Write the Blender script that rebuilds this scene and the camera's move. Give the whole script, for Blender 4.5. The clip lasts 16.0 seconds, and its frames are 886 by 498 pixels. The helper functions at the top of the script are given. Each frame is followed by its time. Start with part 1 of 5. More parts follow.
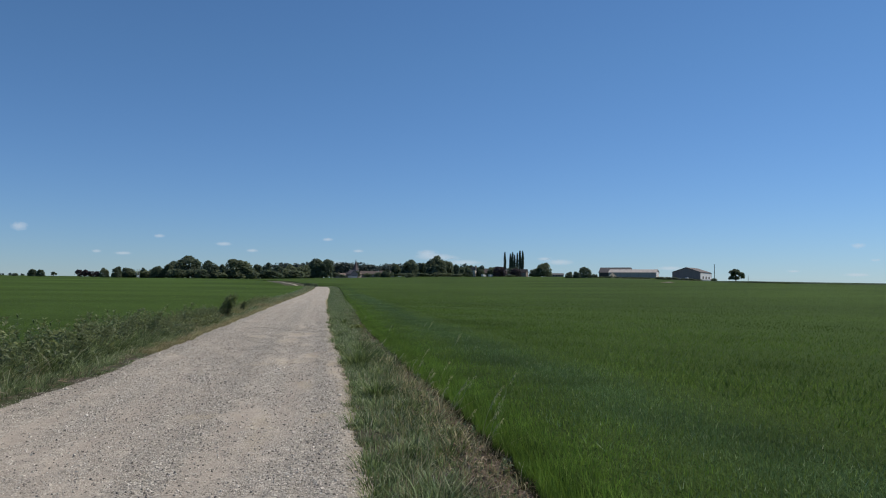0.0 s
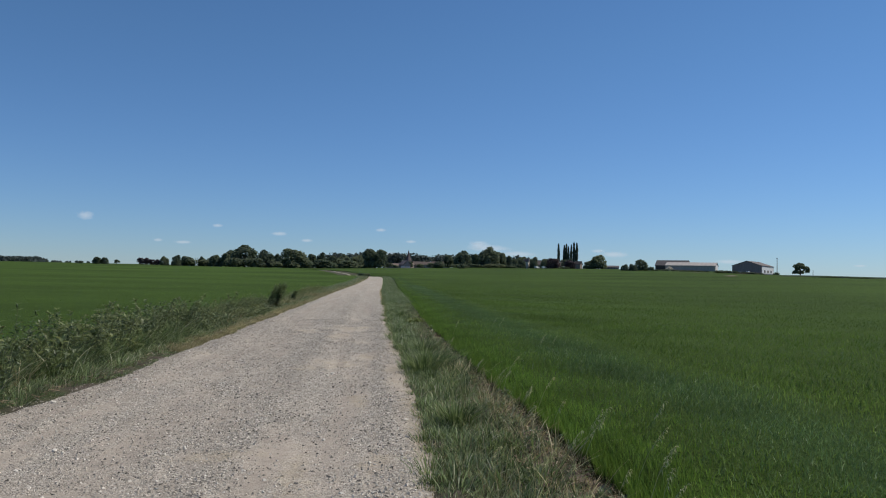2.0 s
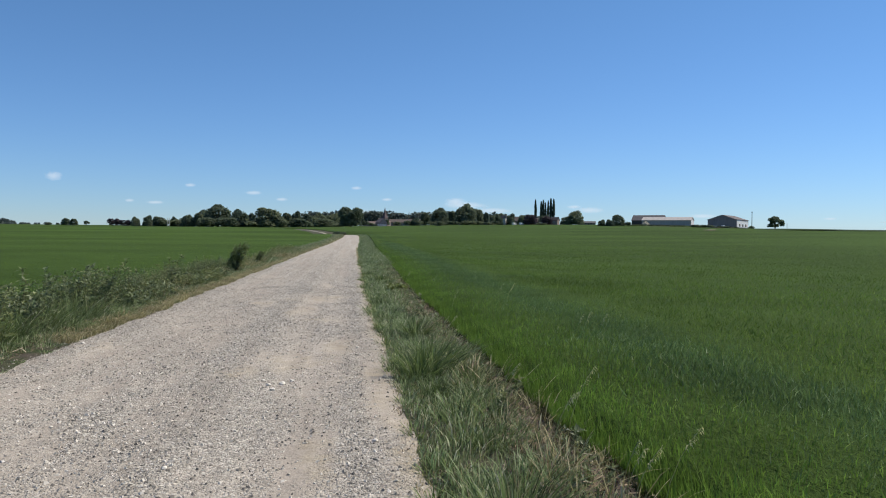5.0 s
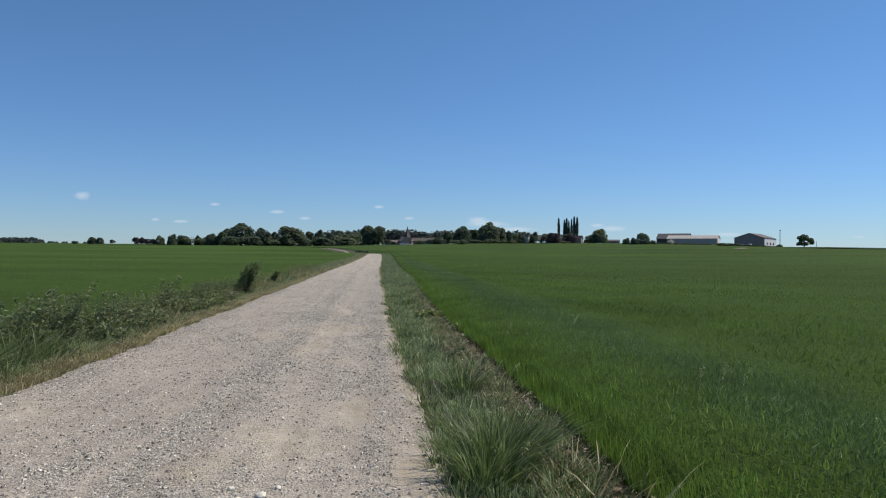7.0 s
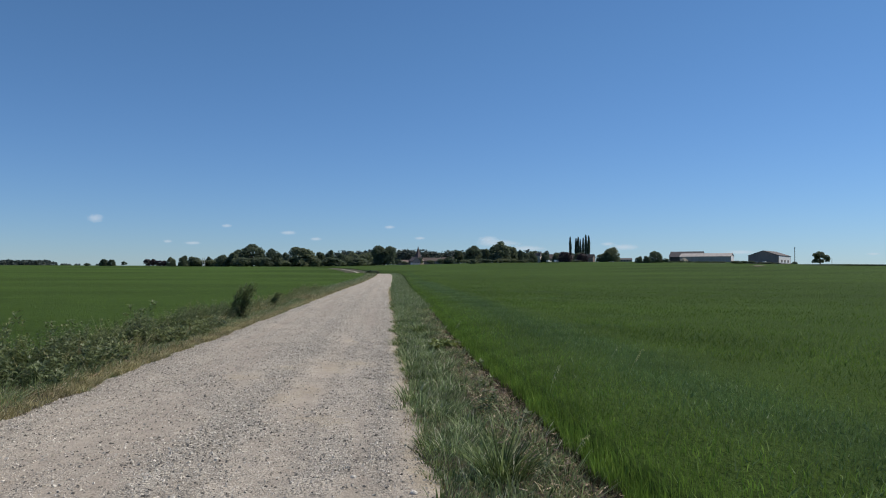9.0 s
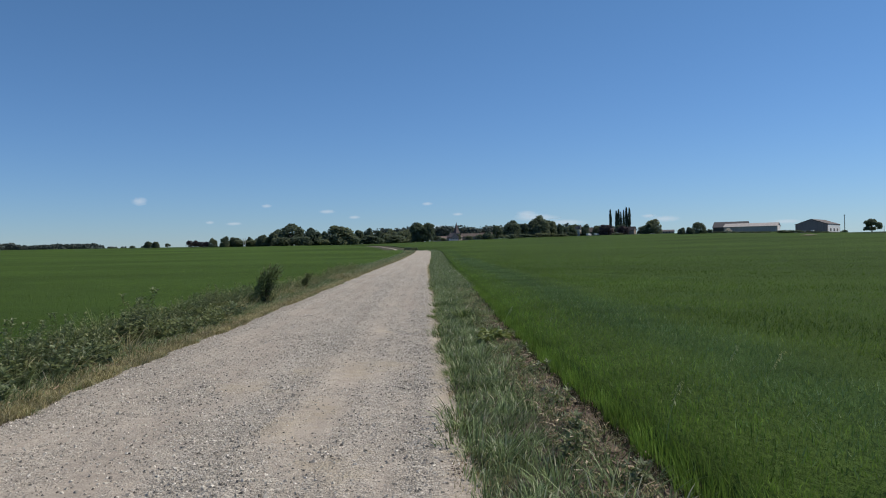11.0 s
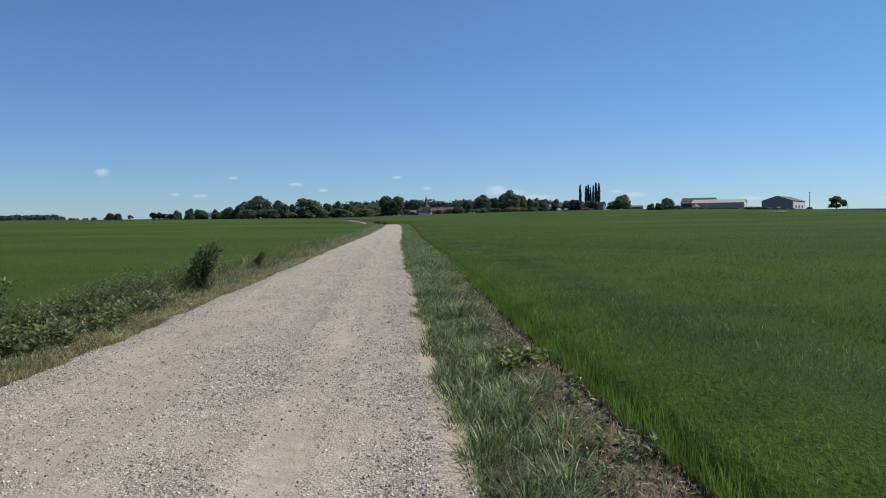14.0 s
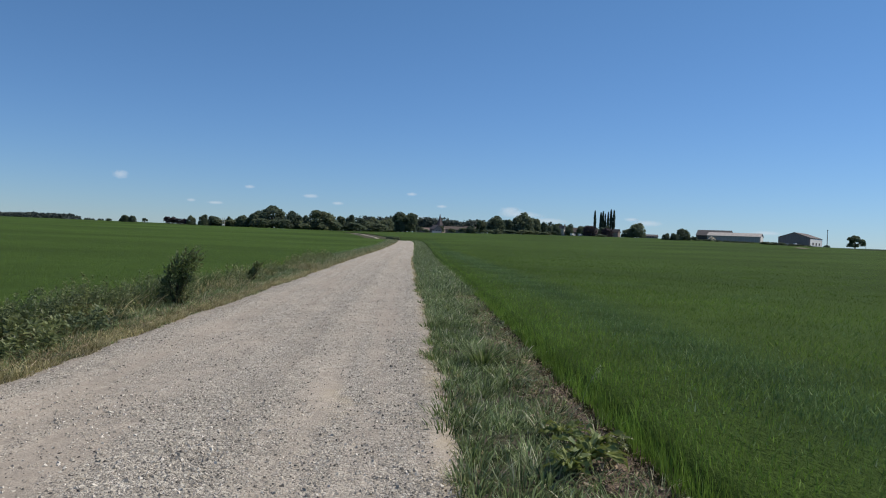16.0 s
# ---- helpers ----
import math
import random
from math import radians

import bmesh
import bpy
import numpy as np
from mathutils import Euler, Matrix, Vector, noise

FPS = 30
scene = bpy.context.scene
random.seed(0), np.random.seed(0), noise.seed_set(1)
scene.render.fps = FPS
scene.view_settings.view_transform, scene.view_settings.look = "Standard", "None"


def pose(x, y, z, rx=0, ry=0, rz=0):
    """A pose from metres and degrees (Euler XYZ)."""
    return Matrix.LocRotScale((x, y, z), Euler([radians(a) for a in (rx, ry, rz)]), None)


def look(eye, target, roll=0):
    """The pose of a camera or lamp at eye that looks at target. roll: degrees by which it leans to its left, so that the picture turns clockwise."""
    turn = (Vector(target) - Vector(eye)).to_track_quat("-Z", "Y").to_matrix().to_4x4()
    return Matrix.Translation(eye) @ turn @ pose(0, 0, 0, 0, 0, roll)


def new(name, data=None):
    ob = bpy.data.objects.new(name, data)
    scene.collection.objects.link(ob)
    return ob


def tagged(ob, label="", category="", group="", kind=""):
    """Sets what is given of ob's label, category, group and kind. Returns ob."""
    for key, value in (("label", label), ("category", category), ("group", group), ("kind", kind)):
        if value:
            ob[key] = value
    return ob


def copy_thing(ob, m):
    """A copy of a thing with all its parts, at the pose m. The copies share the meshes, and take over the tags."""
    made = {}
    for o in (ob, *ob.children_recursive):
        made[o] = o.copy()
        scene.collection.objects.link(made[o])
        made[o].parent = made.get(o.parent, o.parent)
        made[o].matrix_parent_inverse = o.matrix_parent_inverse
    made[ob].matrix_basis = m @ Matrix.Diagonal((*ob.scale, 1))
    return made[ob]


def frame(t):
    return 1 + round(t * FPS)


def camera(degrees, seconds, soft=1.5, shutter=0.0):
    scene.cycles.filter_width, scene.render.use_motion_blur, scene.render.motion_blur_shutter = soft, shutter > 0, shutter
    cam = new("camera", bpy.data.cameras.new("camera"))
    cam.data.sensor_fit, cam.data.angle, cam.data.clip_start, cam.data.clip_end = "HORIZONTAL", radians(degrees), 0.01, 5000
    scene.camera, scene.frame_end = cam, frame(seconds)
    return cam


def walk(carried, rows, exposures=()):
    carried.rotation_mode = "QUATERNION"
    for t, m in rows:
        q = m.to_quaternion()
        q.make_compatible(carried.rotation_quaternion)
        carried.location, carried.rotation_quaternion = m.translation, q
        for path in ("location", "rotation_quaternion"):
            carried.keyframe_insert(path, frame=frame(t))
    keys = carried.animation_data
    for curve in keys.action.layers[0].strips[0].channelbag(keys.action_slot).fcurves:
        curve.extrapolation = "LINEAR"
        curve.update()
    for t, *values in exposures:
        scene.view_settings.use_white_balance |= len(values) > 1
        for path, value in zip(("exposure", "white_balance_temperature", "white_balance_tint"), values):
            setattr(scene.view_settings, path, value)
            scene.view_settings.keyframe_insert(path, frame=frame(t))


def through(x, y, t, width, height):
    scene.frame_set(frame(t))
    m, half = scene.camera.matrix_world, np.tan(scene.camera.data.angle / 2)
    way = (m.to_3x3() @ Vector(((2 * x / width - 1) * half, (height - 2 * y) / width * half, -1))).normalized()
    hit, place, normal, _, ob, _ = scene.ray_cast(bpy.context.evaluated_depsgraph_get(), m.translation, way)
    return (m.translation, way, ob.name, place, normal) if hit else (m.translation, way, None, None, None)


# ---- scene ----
cam = camera(61.7, 16.0, soft=1.05)
PATH = [
    (0, (-0.024, 0.051, 1.564), (0.29, 2.023, 1.666), 0.6),
    (0.5, (-0.062, 0.786, 1.544), (0.152, 2.772, 1.641), 0.7),
    (1, (-0.1, 1.405, 1.574), (0.224, 3.378, 1.627), 1.0),
    (1.5, (-0.06, 2.139, 1.569), (0.193, 4.121, 1.659), -0.2),
    (2, (-0.109, 2.847, 1.521), (0.066, 4.838, 1.597), 1.2),
    (2.5, (-0.104, 3.532, 1.463), (0.11, 5.518, 1.373), -0.8),
    (3, (-0.106, 4.242, 1.458), (0.073, 6.228, 1.306), -0.2),
    (3.5, (-0.14, 4.891, 1.481), (0.113, 6.87, 1.342), -0.4),
    (4, (-0.063, 5.609, 1.514), (0.202, 7.589, 1.423), 0.4),
    (4.2, (-0.06, 5.843, 1.514), (0.161, 7.829, 1.453), 0.3),
    (6.3, (-0.061, 8.706, 1.468), (0.217, 10.687, 1.455), 1.0),
    (6.5, (-0.023, 9.018, 1.481), (0.241, 11.0, 1.496), 0.7),
    (7, (-0.077, 9.687, 1.477), (0.103, 11.679, 1.489), 0.5),
    (7.5, (-0.113, 10.32, 1.478), (0.079, 12.311, 1.473), -1.2),
    (8, (-0.025, 10.972, 1.51), (0.11, 12.966, 1.582), 1.1),
    (8.2, (-0.011, 11.242, 1.465), (0.124, 13.236, 1.541), -0.6),
    (10.3, (0.101, 13.689, 1.481), (0.282, 15.68, 1.524), 1.7),
    (10.5, (0.111, 13.95, 1.498), (0.272, 15.943, 1.542), 1.2),
    (11, (0.047, 14.597, 1.479), (0.094, 16.596, 1.48), -1.0),
    (11.5, (0.013, 15.276, 1.45), (0.108, 17.274, 1.427), 1.7),
    (12, (-0.016, 15.958, 1.478), (0.035, 17.957, 1.465), 0.6),
    (12.5, (-0.119, 16.63, 1.474), (-0.049, 18.629, 1.421), 0.3),
    (13, (-0.097, 17.305, 1.48), (-0.018, 19.301, 1.375), 1.9),
    (13.5, (-0.134, 17.968, 1.465), (-0.066, 19.966, 1.387), 2.1),
    (14, (-0.143, 18.597, 1.492), (-0.014, 20.592, 1.422), -0.6),
    (14.5, (-0.103, 19.215, 1.544), (-0.082, 21.215, 1.555), -1.0),
    (15, (-0.145, 19.886, 1.506), (-0.099, 21.885, 1.549), -0.2),
    (15.5, (-0.121, 20.516, 1.476), (-0.028, 22.514, 1.466), -0.3),
    (16, (-0.131, 21.122, 1.458), (-0.034, 23.12, 1.438), 2.4),
]
EXPOSURES = [(0, -0.38), (0.5, -0.40), (1, -0.42), (1.5, -0.37), (2, -0.37), (2.5, -0.37), (3, -0.23), (3.5, -0.04), (4, -0.01), (6.5, -0.12), (7, -0.19), (7.5, -0.20), (8, -0.24), (10.5, -0.33), (11, -0.32), (11.5, -0.32), (12, -0.30), (12.5, -0.29), (13, -0.20), (13.5, -0.17), (14, -0.18), (14.5, -0.20), (15, -0.22), (15.5, -0.27), (16, -0.28)]
walk(cam, [(t, look(eye, target, roll)) for t, eye, target, roll in PATH], EXPOSURES)

# ---- sky, sun, exposure ----
SUN_AZ, SUN_EL = radians(71), radians(52)
world = bpy.data.worlds.new("sky")
scene.world = world
world.use_nodes = True
wn = world.node_tree
sky = wn.nodes.new("ShaderNodeTexSky")
sky.sky_type, sky.sun_disc = "NISHITA", False
sky.sun_elevation, sky.sun_rotation = SUN_EL, SUN_AZ
sky.altitude, sky.air_density, sky.dust_density, sky.ozone_density = 200, 1.0, 0.0, 3.0
tint = wn.nodes.new("ShaderNodeMix")
tint.data_type, tint.blend_type = "RGBA", "MULTIPLY"
tint.inputs["Factor"].default_value = 1.0
lift = wn.nodes.new("ShaderNodeValToRGB")
rise = wn.nodes.new("ShaderNodeSeparateXYZ")
wn.links.new(wn.nodes.new("ShaderNodeTexCoord").outputs["Generated"], rise.inputs[0])
wn.links.new(rise.outputs["Z"], lift.inputs["Fac"])
lift.color_ramp.elements[0].position, lift.color_ramp.elements[0].color = 0.0, (0.615, 0.835, 1.235, 1)
lift.color_ramp.elements[1].position, lift.color_ramp.elements[1].color = 0.30, (0.67, 0.945, 1.19, 1)
wn.links.new(lift.outputs["Color"], tint.inputs["B"])
wn.links.new(sky.outputs[0], tint.inputs["A"])
wn.links.new(tint.outputs["Result"], wn.nodes["Background"].inputs[0])
wn.nodes["Background"].inputs[1].default_value = 0.0955
sun = new("sun", bpy.data.lights.new("sun", "SUN"))
sun.data.energy, sun.data.angle, sun.data.color = 4.9, radians(0.55), (1.0, 0.93, 0.82)
sun_way = Vector((math.sin(SUN_AZ) * math.cos(SUN_EL), math.cos(SUN_AZ) * math.cos(SUN_EL), math.sin(SUN_EL)))
sun.matrix_world = look(sun_way * 200, (0, 0, 0))


# ---- materials ----
class Nodes:
    """A short way to write a node tree."""

    def __init__(self, name):
        self.mat = bpy.data.materials.new(name)
        self.mat.use_nodes = True
        self.t = self.mat.node_tree
        self.t.nodes.clear()
        self.out = self.t.nodes.new("ShaderNodeOutputMaterial")
        self.obj = self.add("ShaderNodeTexCoord").outputs["Object"]

    def add(self, kind, **inputs):
        n = self.t.nodes.new(kind)
        for k, v in inputs.items():
            self.put(n.inputs[k.replace("_", " ")], v)
        return n

    def put(self, socket, v):
        if isinstance(v, bpy.types.NodeSocket):
            self.t.links.new(v, socket)
        elif isinstance(v, (tuple, list)) and len(v) == 3 and socket.type == "RGBA":
            socket.default_value = (*v, 1)
        else:
            socket.default_value = v

    def noise(self, scale, detail=3.0, rough=0.55, stretch=None, vector=None):
        v = vector or self.obj
        if stretch:
            v = self.add("ShaderNodeMapping", Vector=v, Scale=stretch).outputs[0]
        return self.add("ShaderNodeTexNoise", Vector=v, Scale=scale, Detail=detail, Roughness=rough).outputs["Fac"]

    def ramp(self, fac, *stops):
        n = self.add("ShaderNodeValToRGB", Fac=fac)
        e = n.color_ramp.elements
        while len(e) < len(stops):
            e.new(0.5)
        for el, (p, c) in zip(e, stops):
            el.position = p
            el.color = (*c, 1) if isinstance(c, (tuple, list)) else (c, c, c, 1)
        return n.outputs[0]

    def mix(self, fac, a, b, mode="MIX"):
        n = self.t.nodes.new("ShaderNodeMix")
        n.data_type, n.blend_type = "RGBA", mode
        self.put(n.inputs["Factor"], fac)
        self.put(n.inputs["A"], a)
        self.put(n.inputs["B"], b)
        return n.outputs["Result"]

    def math(self, op, a, b=0.0, c=0.0):
        n = self.t.nodes.new("ShaderNodeMath")
        n.operation = op
        for i, v in enumerate((a, b, c)):
            self.put(n.inputs[i], v)
        return n.outputs[0]

    def bump(self, height, dist, strength=1.0, normal=None):
        n = self.add("ShaderNodeBump", Height=height, Distance=dist, Strength=strength)
        if normal:
            self.put(n.inputs["Normal"], normal)
        return n.outputs[0]

    def shade(self, color, rough=0.8, normal=None, metal=0.0, spec=0.5, through_light=0.0, through_color=None):
        p = self.add("ShaderNodeBsdfPrincipled", Base_Color=color, Roughness=rough, Metallic=metal)
        self.put(p.inputs["Specular IOR Level"], spec)
        if normal:
            self.put(p.inputs["Normal"], normal)
        s = p.outputs[0]
        if through_light:
            tr = self.add("ShaderNodeBsdfTranslucent", Color=through_color or color)
            m = self.add("ShaderNodeMixShader", Fac=through_light)
            self.put(m.inputs[1], s)
            self.put(m.inputs[2], tr.outputs[0])
            s = m.outputs[0]
        self.t.links.new(s, self.out.inputs[0])
        return self.mat


def island(m):
    return m.add("ShaderNodeNewGeometry").outputs["Random Per Island"]


def ob_random(m):
    return m.add("ShaderNodeObjectInfo").outputs["Random"]


def blade_material(name, dark, light, dry, dry_part, patch, gloss=0.45, spec=0.5, through=0.35):
    """Grass or corn leaves: each blade its own tone, patches of paler growth."""
    m = Nodes(name)
    r = island(m)
    base = m.ramp(r, (0.0, dark), (1.0 - dry_part, light), (1.0, dry))
    patches = m.ramp(m.noise(patch, 3), (0.35, 0.72), (0.65, 1.25))
    col = m.mix(1.0, base, patches, "MULTIPLY")
    return m.shade(col, gloss, spec=spec, through_light=through)


def leaf_material(name, dark, light, rough=0.5, through=0.3):
    m = Nodes(name)
    c = m.ramp(island(m), (0.0, dark), (1.0, light))
    c = m.mix(1.0, c, m.ramp(ob_random(m), (0.0, (0.75, 0.8, 0.8)), (1.0, (1.25, 1.15, 1.0))), "MULTIPLY")
    return m.shade(c, rough, through_light=through)


def plain_material(name, a, b, scale, rough=0.8, bump=0.0, bump_scale=40.0, metal=0.0, stretch=None):
    m = Nodes(name)
    f = m.noise(scale, 5, stretch=stretch)
    c = m.ramp(f, (0.3, a), (0.7, b))
    n = m.bump(m.noise(bump_scale, 4, stretch=stretch), bump) if bump else None
    return m.shade(c, rough, n, metal)


def gravel_material():
    """Compacted pale limestone fines; the mesh says where coarse chips or tan sand lie."""
    m = Nodes("gravel")
    coarse = m.t.nodes.new("ShaderNodeAttribute")
    coarse.attribute_name = "coarse"
    sandy = m.t.nodes.new("ShaderNodeAttribute")
    sandy.attribute_name = "sandy"
    v1 = m.add("ShaderNodeTexVoronoi", Vector=m.obj, Scale=46.0, Randomness=1.0)
    v2 = m.add("ShaderNodeTexVoronoi", Vector=m.obj, Scale=105.0, Randomness=1.0)
    pick1 = m.add("ShaderNodeSeparateColor", Color=v1.outputs["Color"]).outputs[0]
    pick2 = m.add("ShaderNodeSeparateColor", Color=v2.outputs["Color"]).outputs[1]
    tone = m.ramp(pick1, (0.0, (0.13, 0.115, 0.096)), (0.28, (0.315, 0.281, 0.230)), (0.75, (0.482, 0.432, 0.356)), (1.0, (0.78, 0.71, 0.60)))
    tone2 = m.ramp(pick2, (0.0, (0.17, 0.148, 0.122)), (0.28, (0.345, 0.306, 0.250)), (1.0, (0.56, 0.503, 0.410)))
    stones = m.mix(0.45, tone, tone2)
    fines = m.ramp(m.noise(120, 4, 0.7), (0.25, (0.352, 0.298, 0.238)), (0.75, (0.515, 0.441, 0.356)))
    sand = m.ramp(m.noise(40, 5, 0.7), (0.3, (0.345, 0.288, 0.202)), (0.7, (0.490, 0.414, 0.298)))
    ragged = m.noise(6.5, 6, 0.75)
    lines = m.noise(2.6, 4, 0.6, stretch=(1.0, 0.05, 1.0))
    cover = m.math("ADD", m.math("ADD", coarse.outputs["Fac"], m.math("MULTIPLY", m.math("SUBTRACT", ragged, 0.5), 0.9)), m.math("MULTIPLY", m.math("SUBTRACT", lines, 0.5), 2.0))
    stony = m.ramp(cover, (0.08, 0.14), (0.75, 1.0))
    bare = m.ramp(m.math("ADD", sandy.outputs["Fac"], m.math("MULTIPLY", m.math("SUBTRACT", ragged, 0.5), 2.2)), (0.36, 0.0), (0.98, 0.74))
    col = m.mix(stony, fines, stones)
    col = m.mix(bare, col, sand)
    col = m.mix(1.0, col, m.ramp(m.noise(4.5, 5, 0.7), (0.3, 0.87), (0.7, 1.11)), "MULTIPLY")
    col = m.mix(1.0, col, m.ramp(lines, (0.34, 0.84), (0.66, 1.13)), "MULTIPLY")
    h = m.math("ADD", m.math("SUBTRACT", 1.0, v1.outputs["Distance"]), m.math("MULTIPLY", m.math("SUBTRACT", 1.0, v2.outputs["Distance"]), 0.5))
    n = m.bump(m.math("MULTIPLY", h, stony), 0.018, 1.0)
    n = m.bump(m.noise(7, 5, 0.65), 0.035, 0.65, n)
    return m.shade(col, 0.92, n, spec=0.2)


def stone_material():
    m = Nodes("pebble")
    c = m.ramp(island(m), (0.0, (0.13, 0.116, 0.10)), (0.25, (0.35, 0.312, 0.252)), (0.75, (0.54, 0.486, 0.398)), (1.0, (0.74, 0.68, 0.585)))
    return m.shade(c, 0.85, spec=0.3)


def ground_material():
    m = Nodes("verge_ground")
    soil = m.ramp(m.noise(14, 6), (0.3, (0.050, 0.039, 0.029)), (0.7, (0.135, 0.107, 0.080)))
    turf = m.ramp(m.noise(22, 5), (0.3, (0.024, 0.038, 0.013)), (0.7, (0.075, 0.088, 0.034)))
    c = m.mix(m.ramp(m.noise(1.3, 5), (0.4, 0.0), (0.6, 1.0)), soil, turf)
    n = m.bump(m.noise(30, 5), 0.03)
    return m.shade(c, 0.95, n, spec=0.2)


def canopy_material(name, dark, light):
    """The closed top of a field of young corn, seen from afar."""
    m = Nodes(name)
    fine = m.noise(26, 4, 0.7, stretch=(1.0, 0.55, 1.0))
    c = m.ramp(fine, (0.32, dark), (0.68, light))
    broad = m.ramp(m.noise(0.05, 3, 0.5, stretch=(0.45, 0.8, 1.0)), (0.35, 0.80), (0.65, 1.20))
    mid = m.ramp(m.noise(0.6, 4, 0.6), (0.3, 0.89), (0.7, 1.11))
    c = m.mix(1.0, m.mix(1.0, c, broad, "MULTIPLY"), mid, "MULTIPLY")
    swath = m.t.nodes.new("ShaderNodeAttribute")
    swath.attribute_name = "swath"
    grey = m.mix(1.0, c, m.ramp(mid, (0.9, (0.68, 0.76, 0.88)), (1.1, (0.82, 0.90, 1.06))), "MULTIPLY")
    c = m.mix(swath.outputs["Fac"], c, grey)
    n = m.bump(fine, 0.05)
    return m.shade(c, 0.9, n, spec=0.04)


GRAVEL, PEBBLE, GROUND = gravel_material(), stone_material(), ground_material()
CANOPY_R = canopy_material("corn_field", (0.034, 0.058, 0.013), (0.067, 0.109, 0.022))
CANOPY_L = canopy_material("corn_field_pale", (0.040, 0.070, 0.013), (0.068, 0.112, 0.023))
CORN_R = blade_material("corn_blade", (0.098, 0.158, 0.032), (0.190, 0.278, 0.064), (0.31, 0.39, 0.14), 0.04, 0.3, gloss=0.6, spec=0.15, through=0.5)
CORN_TIPS_R = blade_material("corn_tip", (0.074, 0.128, 0.024), (0.142, 0.226, 0.046), (0.26, 0.34, 0.11), 0.03, 0.15, gloss=0.6, spec=0.12, through=0.5)
CORN_RIM = blade_material("corn_rim", (0.092, 0.168, 0.025), (0.195, 0.312, 0.056), (0.34, 0.44, 0.14), 0.05, 1.2, gloss=0.6, spec=0.15, through=0.5)
# Dark brown-green: tangled low leaves, with the shade at the corn's foot painted in.
CORN_FOOT_SHADE = blade_material("corn_old_leaf", (0.034, 0.036, 0.016), (0.100, 0.100, 0.046), (0.26, 0.21, 0.12), 0.08, 1.2, gloss=0.7, spec=0.15, through=0.15)
CORN_GREY = blade_material("corn_blade_dull", (0.068, 0.124, 0.036), (0.148, 0.236, 0.078), (0.38, 0.45, 0.23), 0.06, 0.9, gloss=0.6, spec=0.15, through=0.45)
# Grey-green leaf tone; its palest end paints the glints on the leaves.
CORN_BLUE_GLINT = blade_material("corn_blade_grey", (0.090, 0.150, 0.050), (0.185, 0.270, 0.115), (0.44, 0.50, 0.30), 0.06, 0.6, gloss=0.6, spec=0.15, through=0.5)
CORN_L = blade_material("corn_blade_pale", (0.100, 0.165, 0.028), (0.170, 0.262, 0.052), (0.21, 0.27, 0.08), 0.02, 0.15, gloss=0.6, spec=0.12)
GRASS = blade_material("verge_grass", (0.046, 0.074, 0.024), (0.335, 0.425, 0.190), (0.70, 0.66, 0.48), 0.13, 1.2, gloss=0.48, spec=0.25, through=0.45)
TUFT = blade_material("tuft_grass", (0.036, 0.062, 0.018), (0.195, 0.262, 0.086), (0.48, 0.48, 0.27), 0.09, 1.5, spec=0.22, through=0.45)
DRY_GRASS = blade_material("dry_grass", (0.20, 0.185, 0.07), (0.48, 0.42, 0.22), (0.62, 0.54, 0.34), 0.3, 1.5, spec=0.2)
NETTLE = leaf_material("weed_leaf", (0.058, 0.088, 0.033), (0.245, 0.292, 0.132), through=0.4)
NETTLE_PALE = leaf_material("pale_weed_leaf", (0.078, 0.108, 0.046), (0.235, 0.275, 0.130), through=0.35)
THORN = leaf_material("bush_leaf", (0.050, 0.078, 0.031), (0.205, 0.255, 0.120), through=0.45)
DOCK = leaf_material("dock_leaf", (0.11, 0.155, 0.035), (0.42, 0.46, 0.15))
# Leaf green lifted and turned bluish, so the colour carries some distance haze.
CROWN = leaf_material("tree_leaf", (0.116, 0.150, 0.104), (0.178, 0.220, 0.142), 0.85, 0.6)
CROWN_DARK = leaf_material("poplar_leaf", (0.052, 0.071, 0.052), (0.106, 0.136, 0.086), 0.8, 0.35)
# Blue-grey here is the distance haze mixed into the leaf colour.
FAR_WOOD_HAZY = leaf_material("far_wood_leaf", (0.070, 0.094, 0.086), (0.116, 0.146, 0.126), 0.85, 0.4)
COPPER = leaf_material("copper_leaf", (0.034, 0.024, 0.032), (0.075, 0.050, 0.062), 0.7, 0.15)
BARK = plain_material("bark", (0.05, 0.04, 0.03), (0.13, 0.105, 0.08), 6, 0.9, 0.03)
STEM = plain_material("weed_stem", (0.06, 0.085, 0.03), (0.17, 0.16, 0.08), 8, 0.7)
STRAW = leaf_material("seed_stalk", (0.32, 0.36, 0.18), (0.56, 0.56, 0.36), 0.9, 0.45)
WALL_STONE = plain_material("rubble_stone", (0.21, 0.175, 0.145), (0.34, 0.295, 0.245), 1.5, 0.9, 0.05, 4)
WALL_GABLE = plain_material("pink_stone", (0.30, 0.235, 0.195), (0.44, 0.355, 0.30), 1.2, 0.9, 0.05, 4)
WALL_PALE = plain_material("pale_render", (0.64, 0.575, 0.49), (0.82, 0.755, 0.66), 0.5, 0.85)
ROOF_TILE = plain_material("clay_tile", (0.070, 0.054, 0.046), (0.13, 0.100, 0.084), 1.2, 0.9, 0.05, 5)
ROOF_SLATE = plain_material("slate", (0.055, 0.048, 0.050), (0.11, 0.098, 0.098), 1.2, 0.7, 0.03, 5)
ROOF_OLD = plain_material("faded_tile", (0.15, 0.108, 0.092), (0.26, 0.195, 0.165), 1.2, 0.9, 0.05, 5)
SPIRE = plain_material("spire_shingle", (0.085, 0.062, 0.064), (0.145, 0.108, 0.104), 1.0, 0.85, 0.04, 5)
ROOF_BROWN = plain_material("brown_sheet_roof", (0.085, 0.068, 0.062), (0.14, 0.112, 0.100), 0.8, 0.8)
